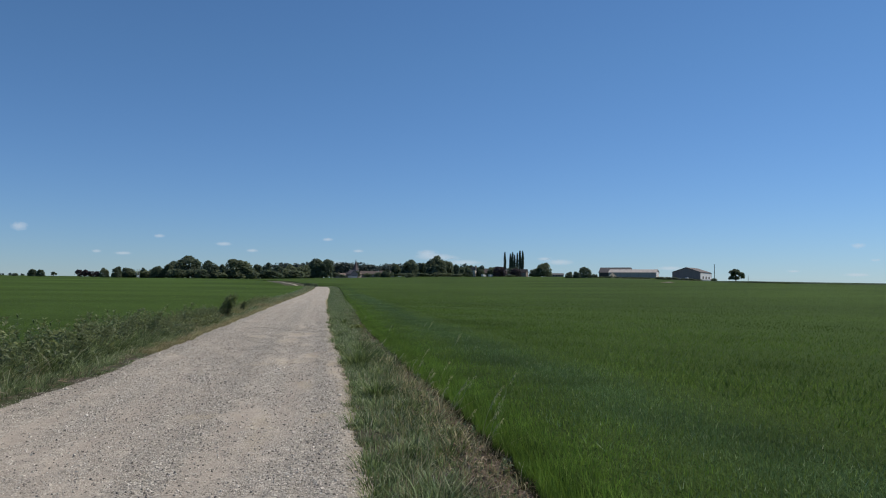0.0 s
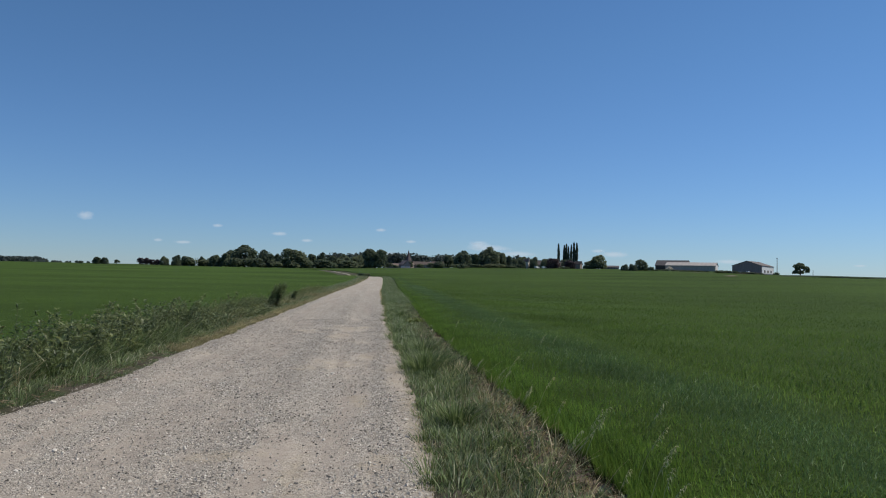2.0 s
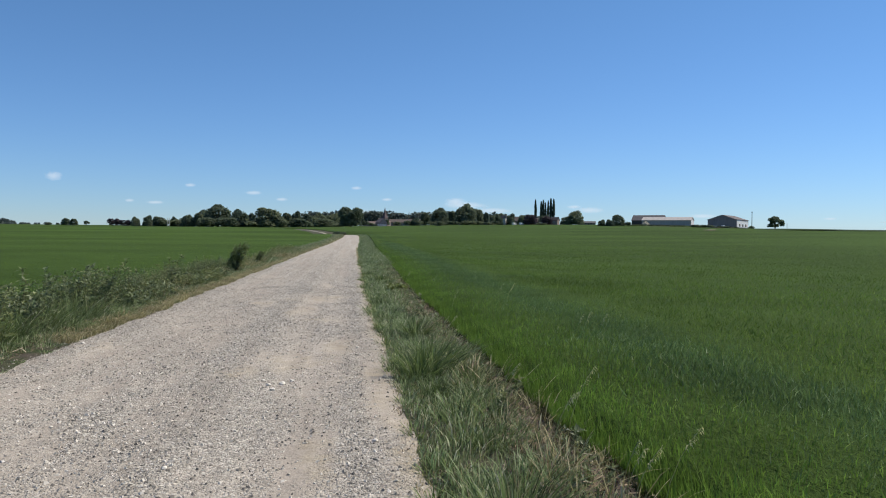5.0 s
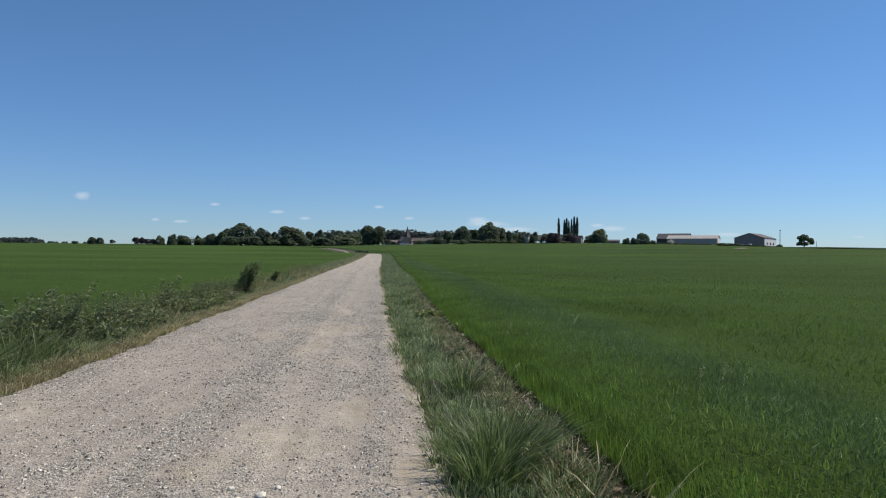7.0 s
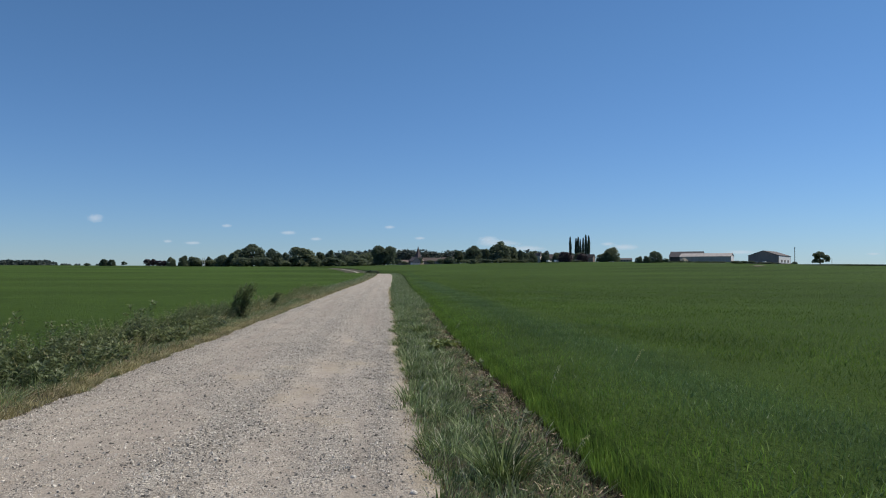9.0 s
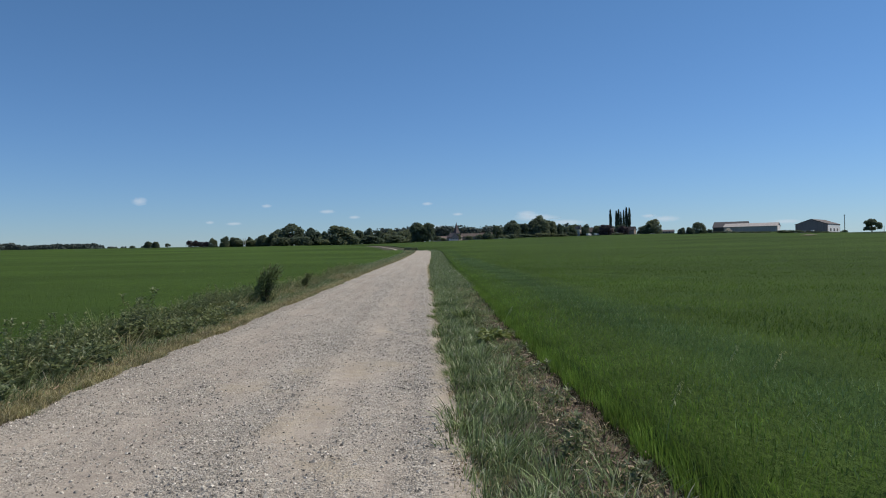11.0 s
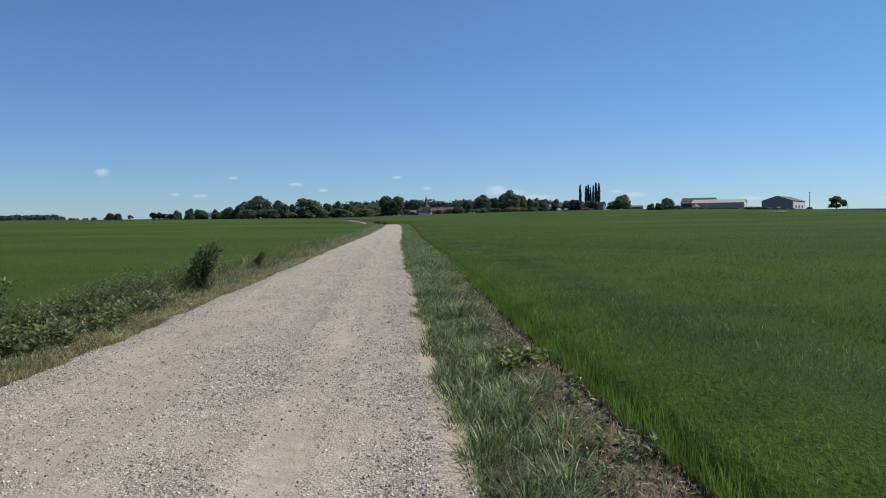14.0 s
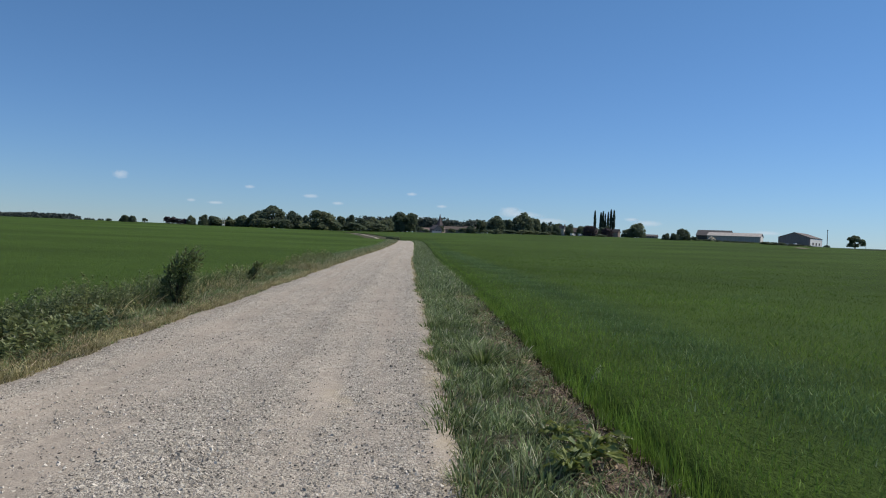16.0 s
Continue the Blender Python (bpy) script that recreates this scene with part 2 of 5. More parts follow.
FAR_CROP = canopy_material("far_crop", (0.022, 0.036, 0.016), (0.052, 0.074, 0.034))
ROOF_SHEET = plain_material("fibre_cement", (0.34, 0.31, 0.28), (0.47, 0.43, 0.39), 0.6, 0.8)
CLAD_GREY = plain_material("grey_cladding", (0.20, 0.172, 0.152), (0.28, 0.240, 0.212), 0.7, 0.7, stretch=(3, 3, 0.3))
CLAD_DARK = plain_material("dark_boarding", (0.05, 0.045, 0.04), (0.095, 0.08, 0.068), 0.8, 0.8)
CLOD = plain_material("soil_clod", (0.072, 0.050, 0.036), (0.235, 0.170, 0.124), 12, 0.95, 0.03, 50)
CLAD_PALE = plain_material("pale_cladding", (0.36, 0.315, 0.285), (0.46, 0.405, 0.365), 0.7, 0.75, stretch=(3, 3, 0.3))
POST = plain_material("weathered_pole", (0.10, 0.085, 0.07), (0.20, 0.175, 0.15), 3, 0.85)
POST_PALE = plain_material("pale_post", (0.40, 0.38, 0.33), (0.55, 0.52, 0.46), 3, 0.85)
WHITE_PAINT = plain_material("white_paint", (0.82, 0.79, 0.73), (0.89, 0.86, 0.80), 0.8, 0.5)
DARK_GLASS = plain_material("dark_glass", (0.02, 0.025, 0.03), (0.04, 0.045, 0.05), 2, 0.1)
RUBBER = plain_material("rubber", (0.015, 0.015, 0.015), (0.035, 0.035, 0.035), 4, 0.8)
SOIL = plain_material("bare_soil", (0.11, 0.105, 0.05), (0.21, 0.175, 0.11), 0.6, 0.95, 0.05, 6)
LITTER = blade_material("litter", (0.08, 0.054, 0.034), (0.32, 0.24, 0.155), (0.58, 0.49, 0.35), 0.25, 3.0, gloss=0.8, spec=0.2, through=0.05)
HAY = plain_material("straw_heap", (0.30, 0.25, 0.17), (0.48, 0.42, 0.31), 1.5, 0.9, 0.1, 3)


def cloud_material():
    """Thin vapour of the sky's backdrop, its sunlight given as emission, fading out towards its rim."""
    m = Nodes("cloud")
    e = m.add("ShaderNodeEmission", Color=(0.80, 0.89, 1.0), Strength=0.95)
    clear = m.add("ShaderNodeBsdfTransparent")
    box01 = m.add("ShaderNodeTexCoord").outputs["Generated"]
    mid = m.add("ShaderNodeVectorMath", )
    mid.operation = "SUBTRACT"
    m.put(mid.inputs[0], box01)
    mid.inputs[1].default_value = (0.5, 0.5, 0.4)
    flat = m.add("ShaderNodeVectorMath")
    flat.operation = "MULTIPLY"
    m.put(flat.inputs[0], mid.outputs[0])
    flat.inputs[1].default_value = (2.0, 0.0, 2.0)
    size = m.add("ShaderNodeVectorMath")
    size.operation = "LENGTH"
    m.put(size.inputs[0], flat.outputs[0])
    ragged = m.noise(0.05, 5, 0.65)
    body = m.math("SUBTRACT", m.math("ADD", 0.25, ragged), size.outputs["Value"])
    alpha = m.ramp(body, (0.0, 0.0), (0.55, 0.30))
    s = m.add("ShaderNodeMixShader", Fac=alpha)
    m.put(s.inputs[1], clear.outputs[0])
    m.put(s.inputs[2], e.outputs[0])
    m.t.links.new(s.outputs[0], m.out.inputs[0])
    return m.mat


CLOUD = cloud_material()


# ---- building helpers ----
rng = np.random.default_rng(7)


def fast_mesh(name, verts, tris=None, quads=None, smooth=False):
    """A mesh from arrays of vertices, triangles and quads."""
    me = bpy.data.meshes.new(name)
    tris = np.zeros((0, 3), np.int32) if tris is None else np.asarray(tris, np.int32)
    quads = np.zeros((0, 4), np.int32) if quads is None else np.asarray(quads, np.int32)
    loops = np.concatenate([tris.ravel(), quads.ravel()])
    sizes = np.concatenate([np.full(len(tris), 3), np.full(len(quads), 4)]).astype(np.int32)
    me.vertices.add(len(verts))
    me.vertices.foreach_set("co", np.asarray(verts, np.float32).ravel())
    me.loops.add(len(loops))
    me.loops.foreach_set("vertex_index", loops.astype(np.int32))
    me.polygons.add(len(sizes))
    me.polygons.foreach_set("loop_start", np.concatenate([[0], np.cumsum(sizes)[:-1]]).astype(np.int32))
    me.polygons.foreach_set("use_smooth", np.full(len(sizes), smooth))
    me.update(calc_edges=True)
    return me


def link(name, me, material, parent=None, label=""):
    ob = new(name, me)
    me.materials.append(material)
    if parent:
        ob.parent = parent
    if label:
        ob["label"] = label
    return ob


def part(name, bm, material, parent, label=""):
    me = bpy.data.meshes.new(name)
    bm.normal_update()
    bm.to_mesh(me)
    bm.free()
    return link(name, me, material, parent, label)


def thing(name, m, label, category, group=""):
    ob = new(name)
    ob.empty_display_size = 0.3
    ob.matrix_basis = m
    return tagged(ob, label, category, group)


def box(bm, x0, x1, y0, y1, z0, z1):
    vs = [bm.verts.new(p) for p in ((x0, y0, z0), (x1, y0, z0), (x1, y1, z0), (x0, y1, z0), (x0, y0, z1), (x1, y0, z1), (x1, y1, z1), (x0, y1, z1))]
    for f in ((3, 2, 1, 0), (4, 5, 6, 7), (0, 1, 5, 4), (1, 2, 6, 5), (2, 3, 7, 6), (3, 0, 4, 7)):
        bm.faces.new([vs[i] for i in f])


def boxed(*dims):
    bm = bmesh.new()
    box(bm, *dims)
    return bm


def prism(bm, outline, a, b):
    """A solid from an outline [(x, z)...] carried from y=a to y=b."""
    f = [bm.verts.new((x, a, z)) for x, z in outline]
    k = [bm.verts.new((x, b, z)) for x, z in outline]
    bm.faces.new(f)
    bm.faces.new(k[::-1])
    for i in range(len(outline)):
        j = (i + 1) % len(outline)
        bm.faces.new((f[j], f[i], k[i], k[j]))


def tube(bm, points, radii, sides=6):
    rings = []
    for p, r in zip(points, radii):
        rings.append([bm.verts.new((p[0] + r * math.cos(2 * math.pi * k / sides), p[1] + r * math.sin(2 * math.pi * k / sides), p[2])) for k in range(sides)])
    for a, b in zip(rings, rings[1:]):
        for k in range(sides):
            bm.faces.new((a[k], a[(k + 1) % sides], b[(k + 1) % sides], b[k]))
    bm.faces.new(rings[-1])
    bm.faces.new(rings[0][::-1])


def soft(v, s):
    return s * np.logaddexp(0, np.asarray(v, float) / s)


def terrain(x, y):
    """The land: level round the start, rising gently to the village and towards the barns."""
    x, y = np.asarray(x, float), np.asarray(y, float)
    rise = 0.017 * soft(y - 110, 22) - 0.003 * soft(y - 430, 40) - 0.014 * soft(y - 900, 60)
    side = (0.024 * (soft(x - 20, 20) - soft(x - 150, 25)) - 0.040 * (soft(x - 235, 18) - soft(x - 500, 60))) / (1 + np.exp(-(y - 60) / 40))
    hollow = 1.7 * np.exp(-(((y - 198) / 10) ** 2) - ((x + 4.5) / 10) ** 2)
    west = 1 / (1 + np.exp((x + 6) / 9))
    dip = 0.0100 * (soft(y - 350, 25) - soft(y - 560, 25)) - 0.4 * np.exp(-(((y - 280) / 30) ** 2))
    swale = 2.4 / (1 + np.exp(-(x - 150) / 22)) * np.exp(-(((y - 400) / 130) ** 2))
    farmyard = 2.9 * np.exp(-(((x - 305) / 55) ** 2) - ((y - 632) / 62) ** 2)
    return rise + side - hollow - dip * west + farmyard - swale - 1.3 * np.exp(-(((x - 185) / 55) ** 2) - ((y - 205) / 60) ** 2)


def height(x, y):
    return float(terrain(x, y))


ROAD_Y = (-60, 20, 50, 70, 100, 130, 160, 175, 185, 197, 215, 258, 270, 285, 310, 560)
ROAD_X = (-1.72, -1.70, -1.66, -1.58, -1.15, -0.72, -0.55, -0.9, -1.9, -4.2, -8.6, -14.8, -20, -45, -90, -500)
_yy = np.linspace(-60, 560, 1241)
_xx = np.interp(_yy, ROAD_Y, ROAD_X)
_xx = np.convolve(np.pad(_xx, 12, "edge"), np.ones(25) / 25, "valid")


def road_x(y):
    return np.interp(y, _yy, _xx)


def wobble(u, seed, scale=1.0):
    """A smooth uneven line between about -1 and 1."""
    u = np.asarray(u, float) * scale
    return (np.sin(u * 1.3 + seed) + 0.6 * np.sin(u * 2.9 + seed * 2.1) + 0.4 * np.sin(u * 6.7 + seed * 3.7)) / 2.0


EDGE_Y = (5.5, 9, 12, 15, 17, 19, 22, 24, 25.5, 27, 30, 36, 46, 60, 100)
EDGE_X = (2.055, 2.075, 2.11, 2.11, 2.09, 2.01, 1.99, 2.03, 1.94, 1.97, 1.96, 2.0, 1.92, 1.84, 1.80)
CORN_Y = (5, 7, 9, 10.6, 12, 14, 17, 19, 22, 24, 26, 30, 36, 50)
CORN_X = (3.26, 3.34, 3.33, 3.31, 3.25, 3.23, 3.20, 3.22, 3.17, 3.18, 3.16, 3.22, 3.32, 3.50)


def road_right(y):
    return road_x(y) + np.interp(y, EDGE_Y, EDGE_X) - 0.2 * np.clip((np.asarray(y) - 80) / 60, 0, 1) - 1.4 * np.clip((np.asarray(y) - 183) / 22, 0, 1) + 0.03 * wobble(y, 1.0, 0.9) + 0.035 * wobble(y, 3.0, 3.1)


def road_left(y):
    return road_x(y) - 2.02 + 0.45 * np.clip((np.asarray(y) - 125) / 40, 0, 1) * np.clip((195 - np.asarray(y)) / 20, 0, 1) - 0.26 * np.clip((13.5 - np.asarray(y)) / 4, 0, 1) + 0.2 * np.clip((np.asarray(y) - 80) / 60, 0, 1) + 1.4 * np.clip((np.asarray(y) - 183) / 22, 0, 1) + 0.07 * wobble(y, 4.0, 0.6) + 0.045 * wobble(y, 2.0, 2.9)


def corn_right(y):
    return road_x(y) + np.interp(y, CORN_Y, CORN_X) + 0.03 * wobble(y, 2.0, 0.9)


def corn_left(y):
    return road_x(y) - 3.75 + 0.12 * wobble(y, 7.0, 0.6)


def sheet(us, vs, where):
    """A grid of us by vs; where(u, v) gives x, y, z arrays."""
    u, v = np.meshgrid(us, vs, indexing="ij")
    x, y, z = where(u, v)
    verts = np.stack([x.ravel(), y.ravel(), z.ravel()], 1)
    n, m = len(us), len(vs)
    i = (np.arange(n - 1)[:, None] * m + np.arange(m - 1)[None, :]).ravel()
    return verts, np.stack([i, i + m, i + m + 1, i + 1], 1)


def steps(*runs):
    """Stations: runs of (from, to, step)."""
    return np.unique(np.concatenate([np.arange(a, b, s) for a, b, s in runs]).round(3))


# ---- ground ----
gx = steps((-4600, -400, 300), (-400, -60, 20), (-60, -20, 4), (-20, -8, 1.5), (-8, 4, 0.3), (4, 12, 1.5), (12, 60, 4), (60, 420, 20), (420, 4700, 300))
gy = steps((-1500, -60, 120), (-60, 0, 5), (0, 50, 0.6), (50, 120, 2), (120, 160, 4), (160, 240, 2), (240, 300, 5), (300, 960, 20), (960, 4700, 340))


def ground_at(u, v):
    z = terrain(u, v)
    near = np.exp(-((u + 1.7) ** 2) / 60)
    lumps = 0.022 * (wobble(u * 3 + v, 3.0) + wobble(v * 2.3 - u * 2, 5.0)) * near
    under = np.clip(np.minimum(u - road_left(v), road_right(v) - u) / 0.25, 0, 1)
    return u, v, z + lumps * (1 - under) - 0.05 * under


gv, gq = sheet(gx, gy, ground_at)
tagged(link("ground", fast_mesh("ground", gv, quads=gq, smooth=True), GROUND), "brown soil and thin turf of the open land", "ground", kind="structure")

# ---- track ----
ry = steps((-60, 0, 2), (0, 50, 0.14), (50, 230, 1), (230, 560, 3))
rs = np.concatenate([[0, 0.006, 0.013], np.linspace(0.025, 0.975, 45), [0.987, 0.994, 1.0]])


def road_at(u, v):
    l, r = road_left(v) - 0.08, road_right(v) + 0.13
    x = l + (r - l) * u
    edge = np.clip(np.minimum(u, 1 - u) / 0.06, 0, 1)
    ruts = -0.02 * np.exp(-((u - 0.27) ** 2) / 0.006) - 0.02 * np.exp(-((u - 0.72) ** 2) / 0.006)
    bumps = 0.008 * wobble(v * 1.7 + u * 9, 2) + 0.006 * wobble(v * 4 - u * 13, 8)
    return x, v, terrain(x, v) - 0.03 + 0.045 * edge + (ruts + bumps) * edge


def road_height(x, y):
    l, r = road_left(y) - 0.08, road_right(y) + 0.13
    return road_at((np.asarray(x) - l) / (r - l), np.asarray(y, float))[2]


SAND_SPOTS = (
    (-0.86, 23.5, 0.5, 0.9), (-1.78, 22.4, 0.42, 0.6), (0.14, 22.9, 0.13, 0.35), (-1.35, 23.5, 0.35, 0.5), (-1.1, 21.0, 0.32, 1.1), (-0.74, 23.9, 0.55, 0.8), (0.16, 21.3, 0.12, 0.8),
    (-0.48, 19.6, 0.38, 0.6), (-0.83, 15.4, 0.45, 0.8), (-1.2, 14.7, 0.28, 0.5), (-0.19, 16.4, 0.25, 1.0), (0.14, 14.6, 0.2, 0.5), (-3.25, 16.6, 0.22, 0.7), (0.16, 13.6, 0.2, 1.1),
    (-0.24, 11.7, 0.15, 0.9), (-1.3, 9.0, 0.38, 0.3), (-0.06, 8.8, 0.2, 0.4), (-0.69, 8.2, 0.2, 1.4), (0.2, 26.3, 0.17, 0.5), (-0.69, 27.5, 0.2, 1.0),
)
STONE_SPOTS = (
    (-1.34, 22.3, 0.3, 0.45), (-0.15, 22.3, 0.22, 0.6), (-2.31, 22.1, 0.25, 0.4), (-0.68, 19.8, 0.28, 0.6), (-2.48, 22.5, 0.45, 0.6), (-1.42, 18.4, 0.45, 1.4), (-1.37, 15.9, 0.33, 0.7),
    (-2.25, 14.7, 0.35, 0.5), (0.0, 9.8, 0.22, 1.0), (-1.9, 12.6, 0.44, 1.1), (-1.17, 10.5, 0.3, 0.7), (-1.39, 25.9, 0.35, 0.6), (-0.42, 27.8, 0.22, 1.3), (-0.14, 30.5, 0.2, 2.0), (0.0, 7.8, 0.25, 1.2),
)


def spells(x, y, marks):
    """How far a place lies inside one of the oval spots (x, y, half width, half length)."""
    out = np.zeros(np.shape(x))
    for a, b, w, l in marks:
        p = x - a - 0.35 * w * np.sin((y - b) / l * 2.2 + a * 5) - 0.25 * w * wobble(y, a * 3, 4.0)
        out = np.maximum(out, np.exp(-((p / w) ** 2) - ((y - b) / l) ** 2) * (0.78 + 0.3 * wobble(x * 3 + y * 1.3, b, 2.5)))
    return out


def sandiness(x, y):
    rim = np.exp(-(((x - road_right(y) + 0.10) / 0.13) ** 2)) * (0.62 + 0.5 * wobble(y, 2.5, 0.8))
    wheel = 0.26 * np.exp(-(((x - road_x(y) - 1.02) / 0.3) ** 2)) + 0.2 * np.exp(-(((x - road_x(y) + 1.1) / 0.4) ** 2))
    return np.clip(np.maximum(np.maximum(spells(x, y, SAND_SPOTS), rim), wheel * (0.8 + 0.6 * wobble(y, 4.1, 0.5))), 0, 1)


def stony(x, y):
    """Where the loose stone lies thick: the crown, the outer lanes and a few spells."""
    q = x - road_x(y)
    lanes = 0.42 + 0.26 * np.exp(-(((q - 0.3) / 0.35) ** 2)) + 0.26 * np.exp(-(((q - 1.62) / 0.22) ** 2)) + 0.15 * np.exp(-(((q + 1.75) / 0.3) ** 2))
    lanes = lanes + 0.11 * wobble(q * 7.0 + 0.5 * wobble(y, 2, 0.25), 11) + 0.10 * wobble(q * 15.0 + 0.6 * wobble(y, 7, 0.3), 13)
    drift = 0.12 * wobble(y * 0.8 + 1.5 * q, 5.0) + 0.12 * wobble(y * 2.1 - 2.4 * q, 8.0)
    return np.clip(np.maximum(lanes + drift, spells(x, y, STONE_SPOTS)) - 0.35 * spells(x, y, SAND_SPOTS), 0.06, 1)


rv, rq = sheet(rs, ry, road_at)
road = fast_mesh("road", rv, quads=rq, smooth=True)
for mark, field in (("coarse", stony), ("sandy", sandiness)):
    road.attributes.new(mark, "FLOAT", "POINT").data.foreach_set("value", field(rv[:, 0], rv[:, 1]).astype(np.float32))
tagged(link("road", road, GRAVEL), "pale limestone gravel farm track with sandy wheel lines", "track", kind="structure")

# ---- bare strip between verge and corn ----
sy = steps((0, 50, 0.12), (50, 150, 1))
ss = np.linspace(0, 1, 9)


def strip_at(u, v):
    a, b = corn_right(v) - 0.17 - 0.27 * np.clip((v - 18) / 4, 0, 1) * np.clip((28 - v) / 2, 0, 1) - 0.33 * np.clip((14.5 - v) / 2, 0, 1) + 0.10 * wobble(v, 5, 1.1) + 0.05 * wobble(v, 2, 4), corn_right(v) + 0.18
    x = a + (b - a) * u
    rough = 0.022 * wobble(v * 7 + u * 11, 1) + 0.018 * wobble(v * 13 - u * 17, 4)
    hump = np.sin(np.pi * u)
    return x, v, terrain(x, v) + rough * hump - 0.03 * (1 - np.clip(hump * 4, 0, 1)) + 0.02


sv, sq = sheet(ss, sy, strip_at)
tagged(link("soil_strip", fast_mesh("soil_strip", sv, quads=sq, smooth=True), CLOD), "bare brown soil between the verge and the corn", "soil", kind="structure")

# ---- corn fields ----
CORN = 0.30
fy = steps((-60, 0, 5), (0, 60, 0.5), (60, 230, 2), (230, 560, 8), (560, 820, 20))
fu = np.concatenate([[0, 0.05, 0.09, 0.14, 0.2, 0.3, 0.5, 0.8, 1.1, 1.35, 1.6, 1.9, 2.2], np.geomspace(2.5, 900, 40)])


def canopy(u):
    return (CORN - 0.04) * (0.70 * np.clip((u - 0.05) / 0.14, 0, 1) ** 0.8 + 0.30 * np.clip((u - 0.2) / 0.6, 0, 1))


def right_at(u, v):
    x = corn_right(v) + u
    return x, v, terrain(x, v) + canopy(u) - 0.02 + 0.018 * wobble(x * 0.5 + v * 0.33, 3) * np.clip(u, 0, 1)


def left_at(u, v):
    x = corn_left(v) - u
    return x, v, terrain(x, v) + canopy(u) - 0.02 + 0.012 * wobble(x * 0.45 - v * 0.3, 6) * np.clip(u, 0, 1)


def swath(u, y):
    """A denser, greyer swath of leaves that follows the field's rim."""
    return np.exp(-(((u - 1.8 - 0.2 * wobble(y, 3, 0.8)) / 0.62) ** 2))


fv, fq = sheet(fu, fy, right_at)
field = fast_mesh("corn_field", fv, quads=fq, smooth=True)
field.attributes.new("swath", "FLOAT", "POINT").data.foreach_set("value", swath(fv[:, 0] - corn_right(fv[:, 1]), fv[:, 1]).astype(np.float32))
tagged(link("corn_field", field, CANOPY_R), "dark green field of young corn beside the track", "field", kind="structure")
fv, fq = sheet(fu, fy, left_at)
tagged(link("corn_field", fast_mesh("corn_field", fv, quads=fq[:, ::-1], smooth=True), CANOPY_L), "bright green field of young corn behind the weeds", "field", kind="structure")


def soil_patch(x, y, w, l, turn):
    """A thin uneven spot of bare earth among the corn."""
    a = np.linspace(0, 2 * math.pi, 28, endpoint=False)
    rim = 1 + 0.18 * wobble(a * 3, x)
    bm = bmesh.new()
    c, s = math.cos(turn), math.sin(turn)
    ring = []
    for t, k in zip(a, rim):
        px, py = w * k * math.cos(t), l * k * math.sin(t)
        qx, qy = x + c * px - s * py, y + s * px + c * py
        ring.append(bm.verts.new((qx, qy, height(qx, qy) + CORN + 0.10)))
    mid = bm.verts.new((x, y, height(x, y) + CORN + 0.16))
    for i in range(28):
        bm.faces.new((ring[i], ring[(i + 1) % 28], mid))
    ob = part("soil_patch", bm, SOIL, None)
    tagged(ob, "bare tan patch of earth in the corn", "bare patch", kind="structure")


soil_patch(96, 198, 1.8, 8, -0.45)
soil_patch(101, 207, 1.1, 5, -0.45)
fv, fq = sheet(np.linspace(0, 1, 60) ** 1.6, np.arange(212, 431, 6), lambda u, v: (0.535 * v + 560 * u, v, terrain(0.535 * v + 560 * u, v) + CORN - 0.15 + 0.27 * np.clip(u * 30, 0, 1) + 0.06 * wobble(u * 90 + v, 4)))
tagged(link("far_field", fast_mesh("far_field", fv, quads=fq, smooth=True), FAR_CROP), "darker green field on the skyline beyond the corn", "field", kind="structure")


# ---- grass and corn blades ----
def blades(name, x, y, z, tall, wide, lean, wind, material, label, category, nod=0.35):
    """Many narrow leaves as one mesh: each stands at a place, bends over and comes to a point."""
    n = len(x)
    a = rng.uniform(0, 2 * math.pi, n)
    side = np.stack([np.cos(a), np.sin(a), np.zeros(n)], 1) * (wide / 2)[:, None]
    b = rng.uniform(0, 2 * math.pi, n)
    amount = tall * lean * rng.uniform(0.2, 1.4, n)
    way = np.stack([np.cos(b) * amount + wind[0] * tall, np.sin(b) * amount + wind[1] * tall, np.zeros(n)], 1)
    root = np.stack([x, y, z], 1)
    up = np.zeros((n, 3))
    up[:, 2] = tall
    mid = root + up * 0.62 + way * 0.38
    tip = root + up * (1 - nod * rng.uniform(0.0, 0.6, n))[:, None] + way
    verts = np.stack([root - side, root + side, mid - side * 0.8, mid + side * 0.8, tip], 1).reshape(-1, 3)
    k = np.arange(n)[:, None] * 5
    me = fast_mesh(name, verts, tris=k + [2, 3, 4], quads=k + [0, 1, 3, 2])
    return tagged(link(name, me, material), label, category, kind="stuff")


def tips(name, x, y, z, tall, wide, material, label):
    """Only the leaf tips that stand out of the closed field: one pointed leaf each."""
    n = len(x)
    a, b = rng.uniform(0, 2 * math.pi, n), rng.uniform(0, 2 * math.pi, n)
    side = np.stack([np.cos(a), np.sin(a), np.zeros(n)], 1) * (wide / 2)[:, None]
    root = np.stack([x, y, z], 1)
    bend = tall * rng.uniform(0.2, 1.2, n)
    tip = root + np.stack([np.cos(b) * bend + 0.1 * tall, np.sin(b) * bend, tall], 1)
    verts = np.stack([root - side, root + side, tip], 1).reshape(-1, 3)
    me = fast_mesh(name, verts, tris=np.arange(n)[:, None] * 3 + [0, 1, 2])
    return tagged(link(name, me, material), label, "crop", kind="stuff")


